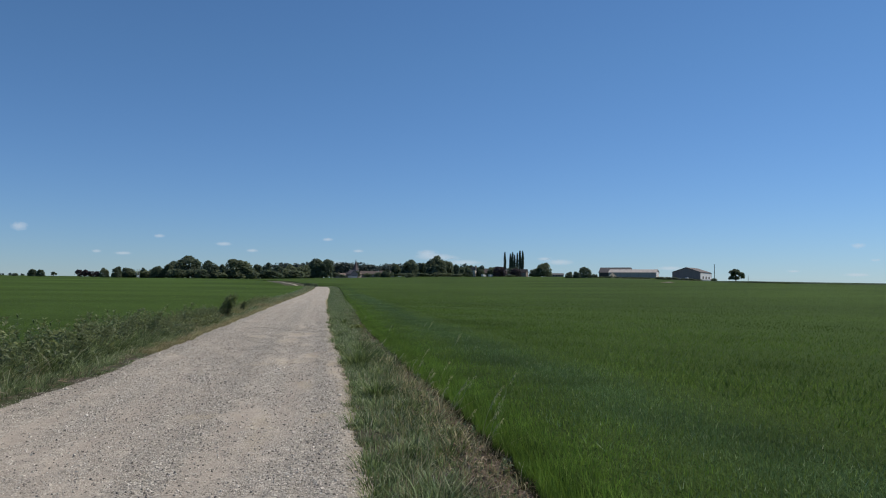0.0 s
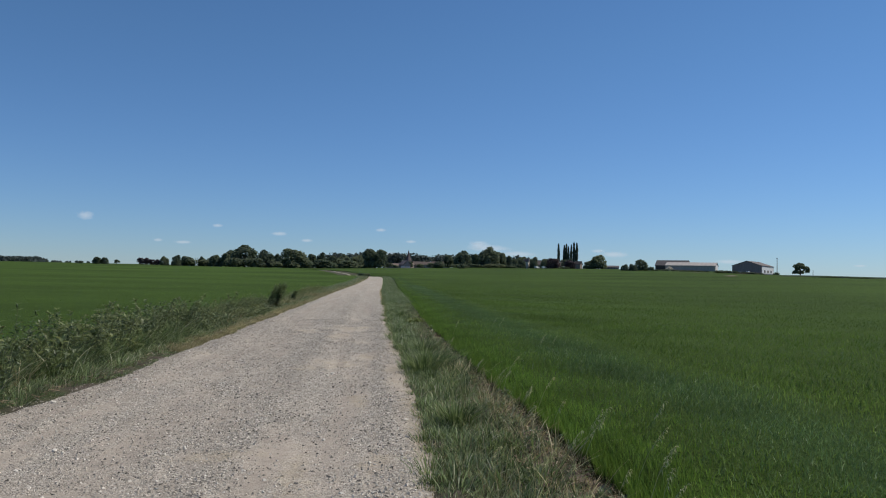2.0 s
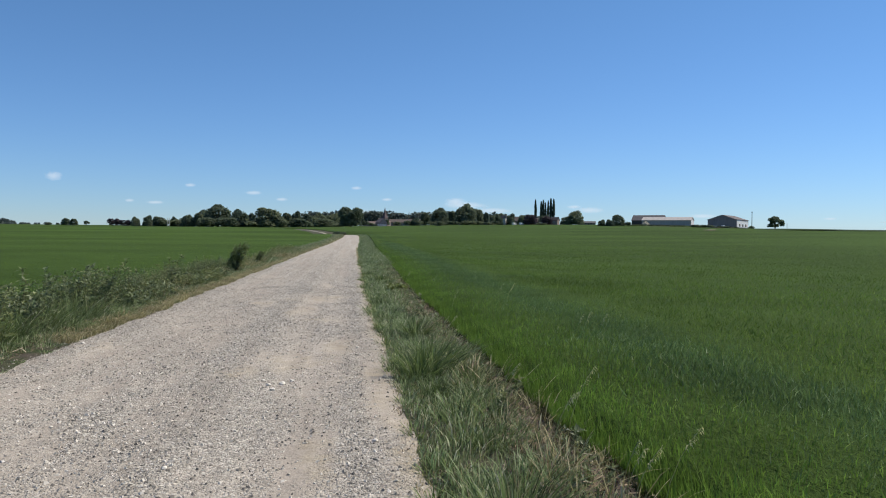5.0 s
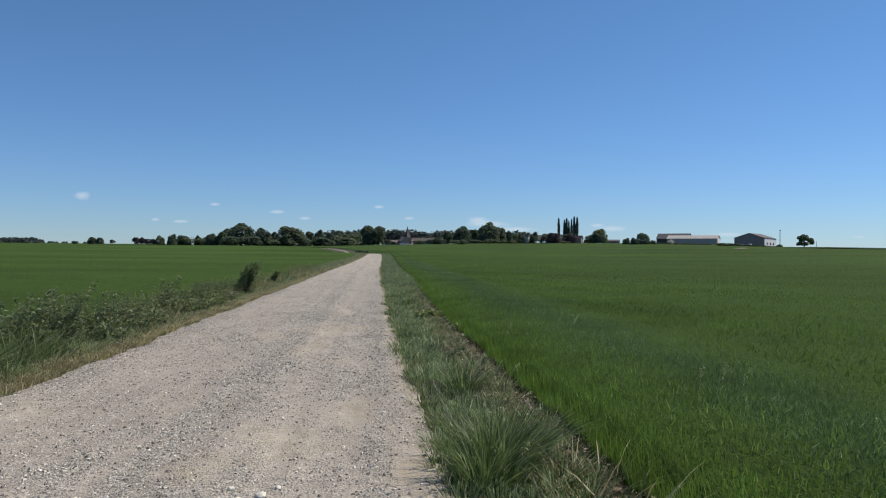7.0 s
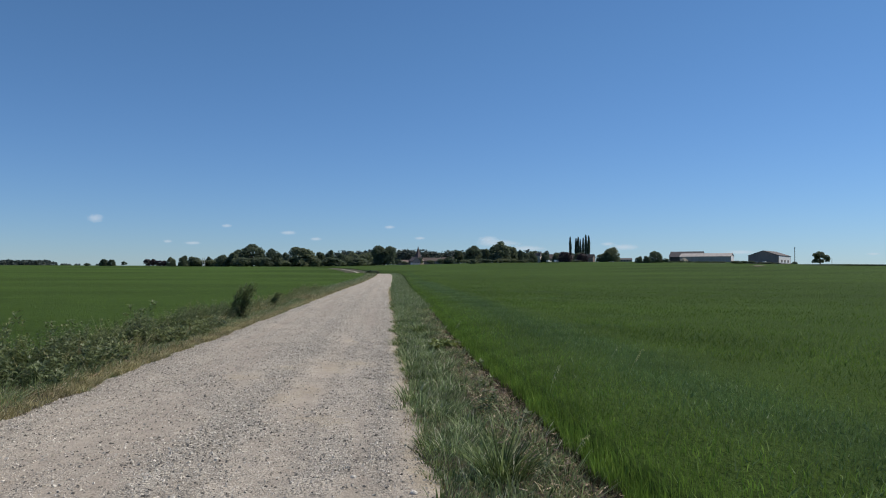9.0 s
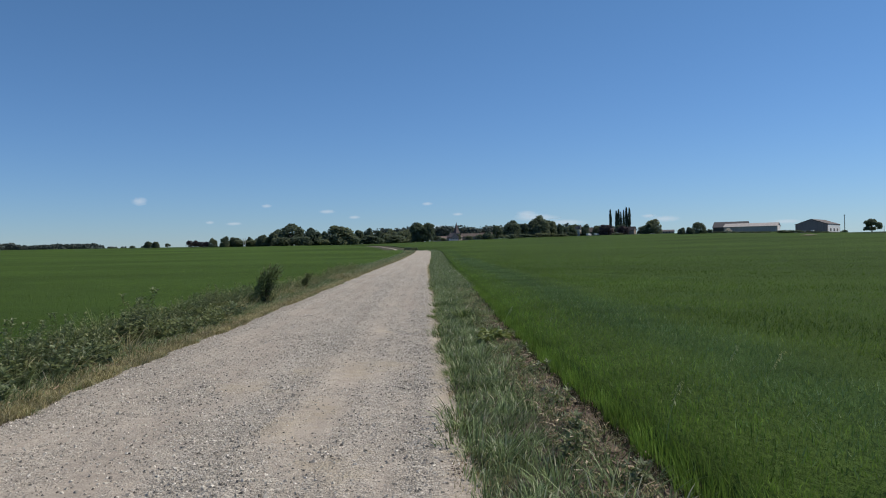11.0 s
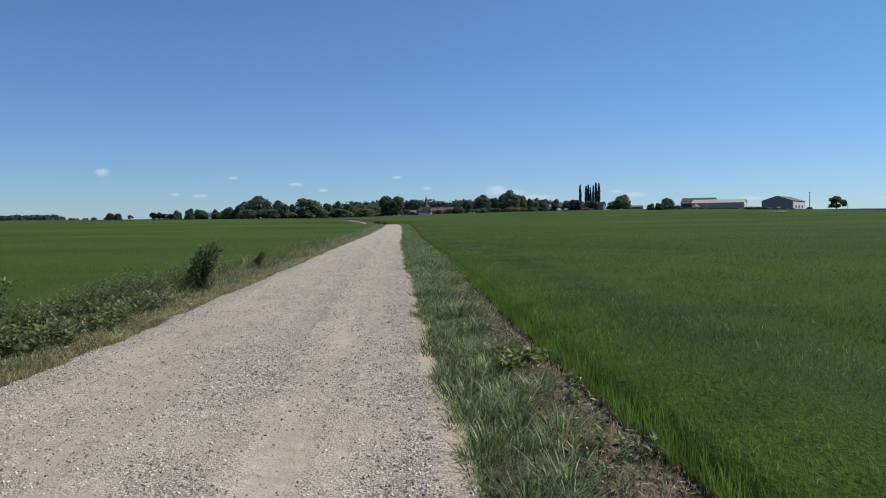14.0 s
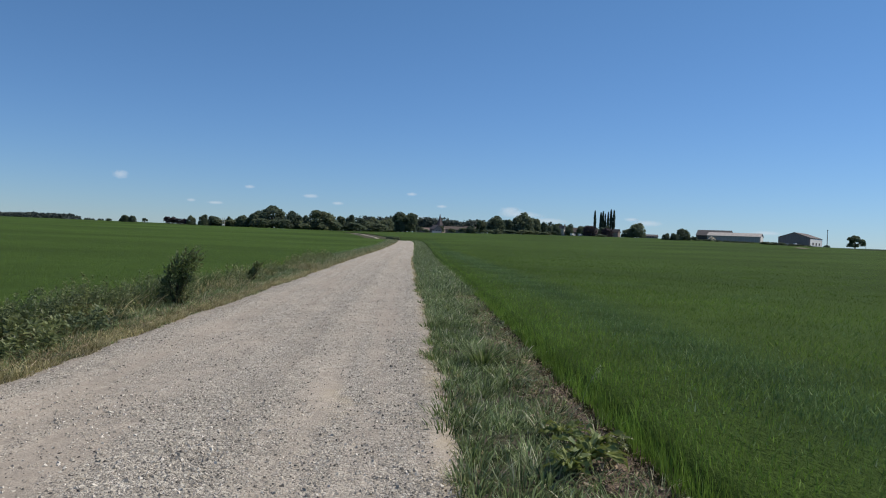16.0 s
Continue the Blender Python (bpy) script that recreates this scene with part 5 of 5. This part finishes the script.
VILLAGE_SHRUBS = (
    (8.8, 585, 5.7, 4.7), (34.1, 590, 7.0, 3.6), (42.4, 600, 7.5, 4.4), (47.9, 430, 5.2, 3.5), (304.0, 545, 6.2, 3.4), (14.5, 600, 6.2, 3.0), (51.0, 590, 7.0, 4.2), (27.5, 640, 6.0, 5.4),
    (113.2, 600, 9.2, 3.6), (271.0, 570, 10.0, 2.4), (280.0, 572, 10.0, 2.4), (199.6, 530, 5.5, 3.4), (-248.4, 650, 6.3, 1.2), (103, 590, 14, 2.4), (64, 585, 16, 3.4), (80, 588, 16, 3.4), (92, 586, 16, 3.7),
)
WOOD_SHRUBS = (
    (-104, 555, 16, 5.6), (-90, 552, 16, 5.8), (-72, 552, 18, 5.6), (-54, 560, 18, 5.6), (-38, 570, 18, 5.8), (-22, 585, 20, 5.6), (-8, 580, 14, 5.0), (-132, 568, 16, 4.2), (-118, 566, 14, 5.4), (-146, 572, 12, 3.8), (-64, 590, 16, 8.0), (-84, 590, 16, 8.0), (-46, 600, 16, 7.6), (-30, 612, 18, 7.2), (122, 668, 14, 6.6), (134, 668, 14, 6.6), (148, 672, 14, 6.4), (160, 670, 14, 6.6), (171, 664, 12, 6.0), (187, 612, 8, 4.4), (150, 590, 10, 1.8),
)
for i, (x, y, w, t) in enumerate(VILLAGE_SHRUBS + WOOD_SHRUBS):
    plant_tree(SHRUB[i % 2], x, y, w * 1.15, t * 1.12, i * 70)
for x, y, w, t in ((-1.0, 203, 2.0, 1.0), (-2.8, 206, 2.2, 1.5), (-4.6, 209, 2.2, 1.1), (0.6, 200, 1.8, 1.3)):
    plant_tree(SHRUB[0], x, y, w, t, x * 40, "low dark scrub on the bank beside the track")
plant_tree(COPPER_TREE, 143.2, 600, 12.5, 9.6, 10)
plant_tree(COPPER_TREE, 157.0, 600, 10.0, 8.0, 80)
for i in range(7):
    plant_tree(SHRUB[i % 2], 224.4 + 6.5 * i, 580, 8.1, 1.6, 40 * i, "low dark hedge before the farm sheds")
for i in range(6):
    plant_tree(SHRUB[i % 2], 276.9 + 6.2 * i, 580, 8.1, 1.9, 40 * i, "low dark hedge before the farm sheds")
plant_tree(PURPLE, -170.3, 560, 9.6, 4.7, 0)
plant_tree(PURPLE, -162.8, 561, 11.0, 3.6, 20)


def woods(name, spots, label, count=140, size=3.0):
    """Far woodland: a bank of many small crowns in one mesh."""
    g = np.random.default_rng(len(spots) + int(abs(spots[0][0])))
    lobes = []
    for x0, y0, x1, y1, tall, n in spots:
        for k in range(n):
            t = (k + g.random()) / n
            x, y = x0 + (x1 - x0) * t + g.normal(0, 6), y0 + (y1 - y0) * t + g.normal(0, 8)
            h = tall * g.uniform(0.75, 1.1)
            lobes.append((x, y, height(x, y) + h * 0.5, h * g.uniform(0.45, 0.8), h * 0.5, h * 0.52))
    me = crown_mesh(lobes, count * len(lobes), size, 9)
    me.name = name
    tagged(link(name, me, FAR_WOOD_HAZY), label, "woodland", kind="stuff")


woods("far_woods", ((-90, 1300, 60, 1300, 27, 40), (60, 1300, 340, 1320, 25, 60)), "dark far woodland behind the village", 90, 2.6)
woods("far_woods", ((-1150, 1500, -820, 1500, 19, 60), (-820, 1500, -640, 1450, 13, 44), (-640, 1300, -560, 1290, 10, 24), (-560, 1250, -470, 1230, 5, 20)), "distant wooded ridge beyond the fields", 60, 2.6)


# ---- buildings ----
def gable_building(name, x, y, turn, length, width, eave, ridge, wall, roof, label, category, gable_front=False, over=0.35, openings=(), chimneys=(), size=1.0):
    """A building with a pitched roof; the ridge runs along its own x. openings: (side, across, sill, w, h, kind)."""
    ob = thing(name, pose(x, y, height(x, y) - 0.3, 0, 0, turn) @ Matrix.Scale(size, 4), label, category)
    l, w = length / 2, width / 2
    bm = bmesh.new()
    rings = []
    for sx in (-l, l):
        rings.append([bm.verts.new(p) for p in ((sx, -w, 0), (sx, w, 0), (sx, w, eave), (sx, 0, ridge), (sx, -w, eave))])
    bm.faces.new(rings[0][::-1])
    bm.faces.new(rings[1])
    for i in range(5):
        j = (i + 1) % 5
        bm.faces.new((rings[0][i], rings[0][j], rings[1][j], rings[1][i]))
    part("wall", bm, wall, ob)
    slope = (ridge - eave) / w
    for s in (-1, 1):
        bm = bmesh.new()
        lo, hi = (s * (w + over), eave - slope * over + 0.02), (0, ridge + 0.02)
        ps = [(lo[0], lo[1]), (hi[0], hi[1]), (hi[0], hi[1] + 0.22), (lo[0], lo[1] + 0.22)]
        a = [bm.verts.new((-l - over, q[0], q[1])) for q in ps]
        b = [bm.verts.new((l + over, q[0], q[1])) for q in ps]
        bm.faces.new(a), bm.faces.new(b[::-1])
        for i in range(4):
            j = (i + 1) % 4
            bm.faces.new((a[j], a[i], b[i], b[j]))
        bmesh.ops.recalc_face_normals(bm, faces=bm.faces)
        part("roof", bm, roof, ob)
    for side, across, sill, ow, oh, kind in openings:
        mat = {"window": DARK_GLASS, "door": CLAD_DARK, "bay": CLAD_DARK}[kind]
        bm = bmesh.new()
        fr = bmesh.new()
        if side in ("front", "back"):
            q = -1 if side == "front" else 1
            box(bm, across - ow / 2, across + ow / 2, q * w - 0.03, q * w + 0.03, sill, sill + oh)
            box(fr, across - ow / 2 - 0.12, across + ow / 2 + 0.12, q * w - 0.015, q * w + 0.015, sill - 0.1, sill + oh + 0.12)
        else:
            q = -1 if side == "start" else 1
            box(bm, q * l - 0.03, q * l + 0.03, across - ow / 2, across + ow / 2, sill, sill + oh)
            box(fr, q * l - 0.015, q * l + 0.015, across - ow / 2 - 0.12, across + ow / 2 + 0.12, sill - 0.1, sill + oh + 0.12)
        o = part(kind, bm, mat, ob)
        part("frame", fr, POST_PALE, o)
    for cx, cy in chimneys:
        top = ridge + 1.1
        bm = boxed(cx - 0.35, cx + 0.35, cy - 0.3, cy + 0.3, ridge - 1.2, top)
        box(bm, cx - 0.42, cx + 0.42, cy - 0.37, cy + 0.37, top, top + 0.15)
        part("chimney", bm, WALL_STONE, ob)
    return ob


win = [("front", a, 1.0, 1.0, 1.3, "window") for a in (-4, -1.5, 3.5)] + [("front", 1.2, 0.3, 1.0, 2.1, "door")]
# large barn, its gable towards the track; a white panel paints the flank's sunlight
barn = gable_building("barn", 323.8, 618.6, -132, 33, 19, 5.4, 8.6, CLAD_GREY, ROOF_BROWN, "big grey metal barn with a sunlit white flank", "barn", size=1.25)
bm = boxed(-15.5, 15.5, 9.52, 9.6, 0.4, 5.0)
part("flank_panel", bm, WHITE_PAINT, barn, "white panel that paints the sunlight on the flank")
for a in (-8.5, 0.0, 8.5):
    bm = boxed(a - 1.6, a + 1.6, 9.61, 9.68, 0.9, 2.6)
    part("opening", bm, CLAD_DARK, barn)
shed = gable_building("shed", 272.0, 626.2, -34, 33, 13, 3.6, 5.8, CLAD_PALE, ROOF_SHEET, "long low grey shed with a pale sheet roof", "shed", size=1.25)
# White sheet over the pale end wall: its sunlit look put into colour.
bm = boxed(16.52, 16.6, -5.2, 5.2, 0.4, 4.1)
part("end_panel", bm, WHITE_PAINT, shed, "white panel that paints the sunlight on the end wall")
gable_building("barn", 269.9, 662.5, -34, 22.5, 12, 4.0, 7.7, CLAD_DARK, ROOF_SLATE, "old barn with a dark weathered roof", "barn", size=1.25)
gable_building("lean_to", 279.5, 652.5, -34, 9, 8, 3.4, 6.2, CLAD_GREY, ROOF_SHEET, "pale sheet-roofed annexe beside the old barn", "shed", size=1.25)
bm = bmesh.new()
for i in range(16):
    a = i * 2.4
    bmesh.ops.create_icosphere(bm, subdivisions=1, radius=1.2, matrix=Matrix.Translation((2.2 * math.cos(a) * (i / 16), 1.8 * math.sin(a) * (i / 16), 0.3 + 1.6 * (1 - i / 16))))
heap = part("straw_heap", bm, HAY, None)
heap.matrix_basis = pose(249, 619, height(249, 619)) @ Matrix.Scale(1.25, 4)
tagged(heap, "tan heap of straw by the shed", "straw heap")
for x, y, l in ((291, 585, 9), (304, 585, 8)):
    bm = boxed(-l / 2, l / 2, -0.2, 0.2, -0.3, 1.5)
    w = part("yard_wall", bm, POST_PALE if l == 9 else CLAD_DARK, None)
    w.matrix_basis = pose(x, y, height(x, y), 0, 0, -26)
    tagged(w, "low farmyard wall beside the barn", "wall")

# church: low nave behind, stone tower set askew, broad pointed spire
church = gable_building("church", 25.0, 656, 62, 16, 8, 3.6, 6.4, WALL_STONE, ROOF_OLD, "small stone village church with a pointed brown spire", "church",
                        openings=[("front", a, 1.4, 0.9, 1.8, "window") for a in (-5, -1.7, 1.7, 5)])
TURN = Matrix.Rotation(radians(-22), 4, "Z")
tower = part("tower", boxed(-1.9, 1.9, -1.9, 1.9, 0, 6.8), WALL_GABLE, church, "stone church tower")
bm = bmesh.new()
rims = [[bm.verts.new((h * a, h * b, z)) for a, b in ((-1, -1), (1, -1), (1, 1), (-1, 1))] for h, z in ((2.15, 6.7), (1.35, 9.0), (0.75, 12.0))]
tip = bm.verts.new((0, 0, 16.2))
bm.faces.new(rims[0][::-1])
for lo, hi in zip(rims, rims[1:]):
    for i in range(4):
        j = (i + 1) % 4
        bm.faces.new((lo[i], lo[j], hi[j], hi[i]))
for i in range(4):
    bm.faces.new((rims[2][i], rims[2][(i + 1) % 4], tip))
spire = part("spire", bm, SPIRE, church, "brown shingled spire")
louvres = [part("louvre", boxed(-0.6, 0.6, q - 0.03, q + 0.03, 4.0, 5.8), CLAD_DARK, church) for q in (-1.92, 1.92)]
for o in [tower, spire] + louvres:
    o.matrix_basis = Matrix.Translation((-6.2, -5.2, 0)) @ TURN
w = part("churchyard_wall", boxed(-4, 4, -0.2, 0.2, -0.6, 1.5), WALL_PALE, None)
w.matrix_basis = pose(23.4, 628, height(23.4, 628), 0, 0, 20)
tagged(w, "white wall in front of the church", "wall")

gable_building("house", 23.4, 640, 106, 11, 6.4, 3.4, 6.6, WALL_GABLE, ROOF_OLD, "small house with a pale gable before the church", "house",
               openings=[("start", -1.2, 1.0, 0.9, 1.3, "window"), ("start", 1.2, 1.0, 0.9, 1.3, "window")])
gable_building("house", 14.2, 646, 2, 13, 8, 1.9, 4.2, WALL_STONE, ROOF_OLD, "low stone farmhouse with a brown tiled roof", "house", openings=win)
gable_building("house", 40, 668, 6, 17, 9, 3.2, 5.8, WALL_STONE, ROOF_TILE, "long village house with a brown tiled roof", "house", openings=win)
gable_building("house", 57, 676, -6, 15, 9, 3.2, 6.0, WALL_STONE, ROOF_TILE, "long village house with a brown tiled roof", "house", openings=win)
gable_building("house", 122.5, 606, -36, 4, 3.0, 6.2, 8.0, WALL_PALE, ROOF_SLATE, "narrow pale gabled house with twin chimneys", "house",
               openings=[("end", 0, 2.0, 1.0, 1.4, "window"), ("end", 0, 5.0, 1.0, 1.4, "window")], chimneys=((2.0, -0.7), (2.0, 0.7)))
gable_building("house", 166.0, 606, -40, 5, 4.4, 4.2, 6.6, WALL_GABLE, ROOF_TILE, "small pale-gabled outhouse between the trees", "house")
gable_building("house", 148, 645, -14, 15, 9, 3.4, 7.0, WALL_STONE, ROOF_TILE, "stone village house with a brown roof", "house", openings=win)
gable_building("house", 160, 645, -22, 13, 8, 3.0, 6.0, WALL_STONE, ROOF_TILE, "stone village house with a brown roof and pale gable", "house", openings=win, chimneys=((-5, 0),))
gable_building("house", 206, 648, -12, 15, 7, 2.2, 3.6, WALL_STONE, ROOF_SLATE, "low outbuilding with a grey roof", "house", openings=win)


# ---- poles, vehicles ----
def pole(x, y, tall, radius, arm, label, material=POST):
    ob = thing("utility_pole", pose(x, y, height(x, y)), label, "pole")
    bm = bmesh.new()
    tube(bm, [(0, 0, -0.5), (0, 0, tall * 0.5), (0, 0, tall)], [radius, radius * 0.85, radius * 0.7], 8)
    part("post", bm, material, ob)
    if arm:
        part("crossarm", boxed(-arm, arm, -0.09, 0.09, tall - 0.75, tall - 0.55), material, ob)
        for q in (-0.85, 0, 0.85):
            bm = bmesh.new()
            tube(bm, [(q * arm, 0, tall - 0.55), (q * arm, 0, tall - 0.2)], [0.09, 0.06], 6)
            part("insulator", bm, DARK_GLASS, ob)


pole(312.5, 560, 14.6, 0.30, 0.5, "dark wooden utility pole with a crossarm near the barn")
pole(336.0, 550, 7.1, 0.18, 0, "thin pole on the field's skyline")
pole(409.1, 550, 4.8, 0.18, 0, "thin pole on the field's skyline")
pole(-128.1, 540, 6.4, 0.26, 0, "pale post in front of the trees", POST_PALE)
pole(-126.7, 540, 6.4, 0.26, 0, "pale post in front of the trees", POST_PALE)
pole(-224.0, 645, 3.4, 0.14, 0, "thin post between the small trees")


def van(x, y, turn, label):
    ob = thing("van", pose(x, y, height(x, y), 0, 0, turn), label, "van")
    bm = bmesh.new()
    prism(bm, [(-2.3, 0.35), (2.3, 0.35), (2.4, 0.95), (1.75, 1.15), (1.1, 1.95), (-2.25, 2.0)], -0.9, 0.9)
    bmesh.ops.recalc_face_normals(bm, faces=bm.faces)
    part("body", bm, WHITE_PAINT, ob)
    for q in (-0.905, 0.905):
        bm = bmesh.new()
        prism(bm, [(0.35, 1.2), (1.5, 1.2), (1.02, 1.8), (0.35, 1.8)], q - 0.01, q + 0.01)
        part("side_window", bm, DARK_GLASS, ob)
        for a in (-1.45, 1.45):
            bm = bmesh.new()
            bmesh.ops.create_cone(bm, cap_ends=True, segments=14, radius1=0.36, radius2=0.36, depth=0.22, matrix=Matrix.Translation((a, q * 0.93, 0.36)) @ Matrix.Rotation(math.pi / 2, 4, "X"))
            part("wheel", bm, RUBBER, ob)


van(129.4, 598, 40, "white van parked at the village's edge")
van(135.4, 598, 40, "white van parked among the village houses")
van(151.7, 598, 40, "white van parked before the stone houses")
van(304.4, 590, 40, "white van parked before the barn")


def trailer(x, y, turn):
    ob = thing("trailer", pose(x, y, height(x, y), 0, -8, turn), "small dark farm trailer tipped on its drawbar", "trailer")
    bm = bmesh.new()
    prism(bm, [(-1.5, 0.6), (1.5, 0.6), (1.6, 1.35), (-1.6, 1.35)], -0.8, 0.8)
    bmesh.ops.recalc_face_normals(bm, faces=bm.faces)
    part("body", bm, CLAD_DARK, ob)
    bm = bmesh.new()
    tube(bm, [(1.4, 0, 0.6), (2.6, 0, 0.5)], [0.07, 0.06], 6)
    part("drawbar", bm, POST, ob)
    for q in (-0.85, 0.85):
        bm = bmesh.new()
        bmesh.ops.create_cone(bm, cap_ends=True, segments=14, radius1=0.4, radius2=0.4, depth=0.2, matrix=Matrix.Translation((-0.2, q, 0.4)) @ Matrix.Rotation(math.pi / 2, 4, "X"))
        part("wheel", bm, RUBBER, ob)


trailer(264.5, 451, 20)


# ---- clouds ----
def cloud(x, z, wide, tall, seed):
    """A small fair-weather cloud."""
    bm = bmesh.new()
    bmesh.ops.create_icosphere(bm, subdivisions=3, radius=1.0)
    for v in bm.verts:
        k = 1 + 0.25 * noise.noise(v.co * 1.6 + Vector((seed * 7.0, 0, 0)))
        v.co = Vector((v.co.x * wide * 0.75 * k, v.co.y * 20, v.co.z * tall * 0.9 * k))
    for f in bm.faces:
        f.smooth = True
    ob = part("cloud", bm, CLOUD, None)
    ob.visible_shadow = False
    ob.matrix_basis = pose(x, 3600, z)
    tagged(ob, "small white fair-weather cloud low over the horizon", "cloud", "low clouds", "structure")


for i, (x, z, w, t) in enumerate((
    (-1360, 262, 71, 30), (-1032, 151, 33, 11), (-916, 144, 77, 12), (-761, 227, 44, 12), (-471, 196, 66, 14), (-338, 166, 55, 12), (11, 225, 44, 12), (156, 172, 44, 12),
    (492, 170, 100, 26), (534, 152, 190, 24), (674, 127, 190, 22), (1171, 136, 130, 24), (1090, 150, 66, 14), (39, 108, 200, 22), (1769, 112, 150, 16), (2461, 106, 55, 11),
    (2850, 251, 66, 20), (2830, 92, 150, 16), (2951, 174, 33, 11),
)):
    cloud(x, z, w, t, i)

for model in ROUND + DOME + [TWIN, PARK] + POPLAR + SHRUB + [PURPLE, COPPER_TREE]:
    for o in (*model.children_recursive, model):
        bpy.data.objects.remove(o)
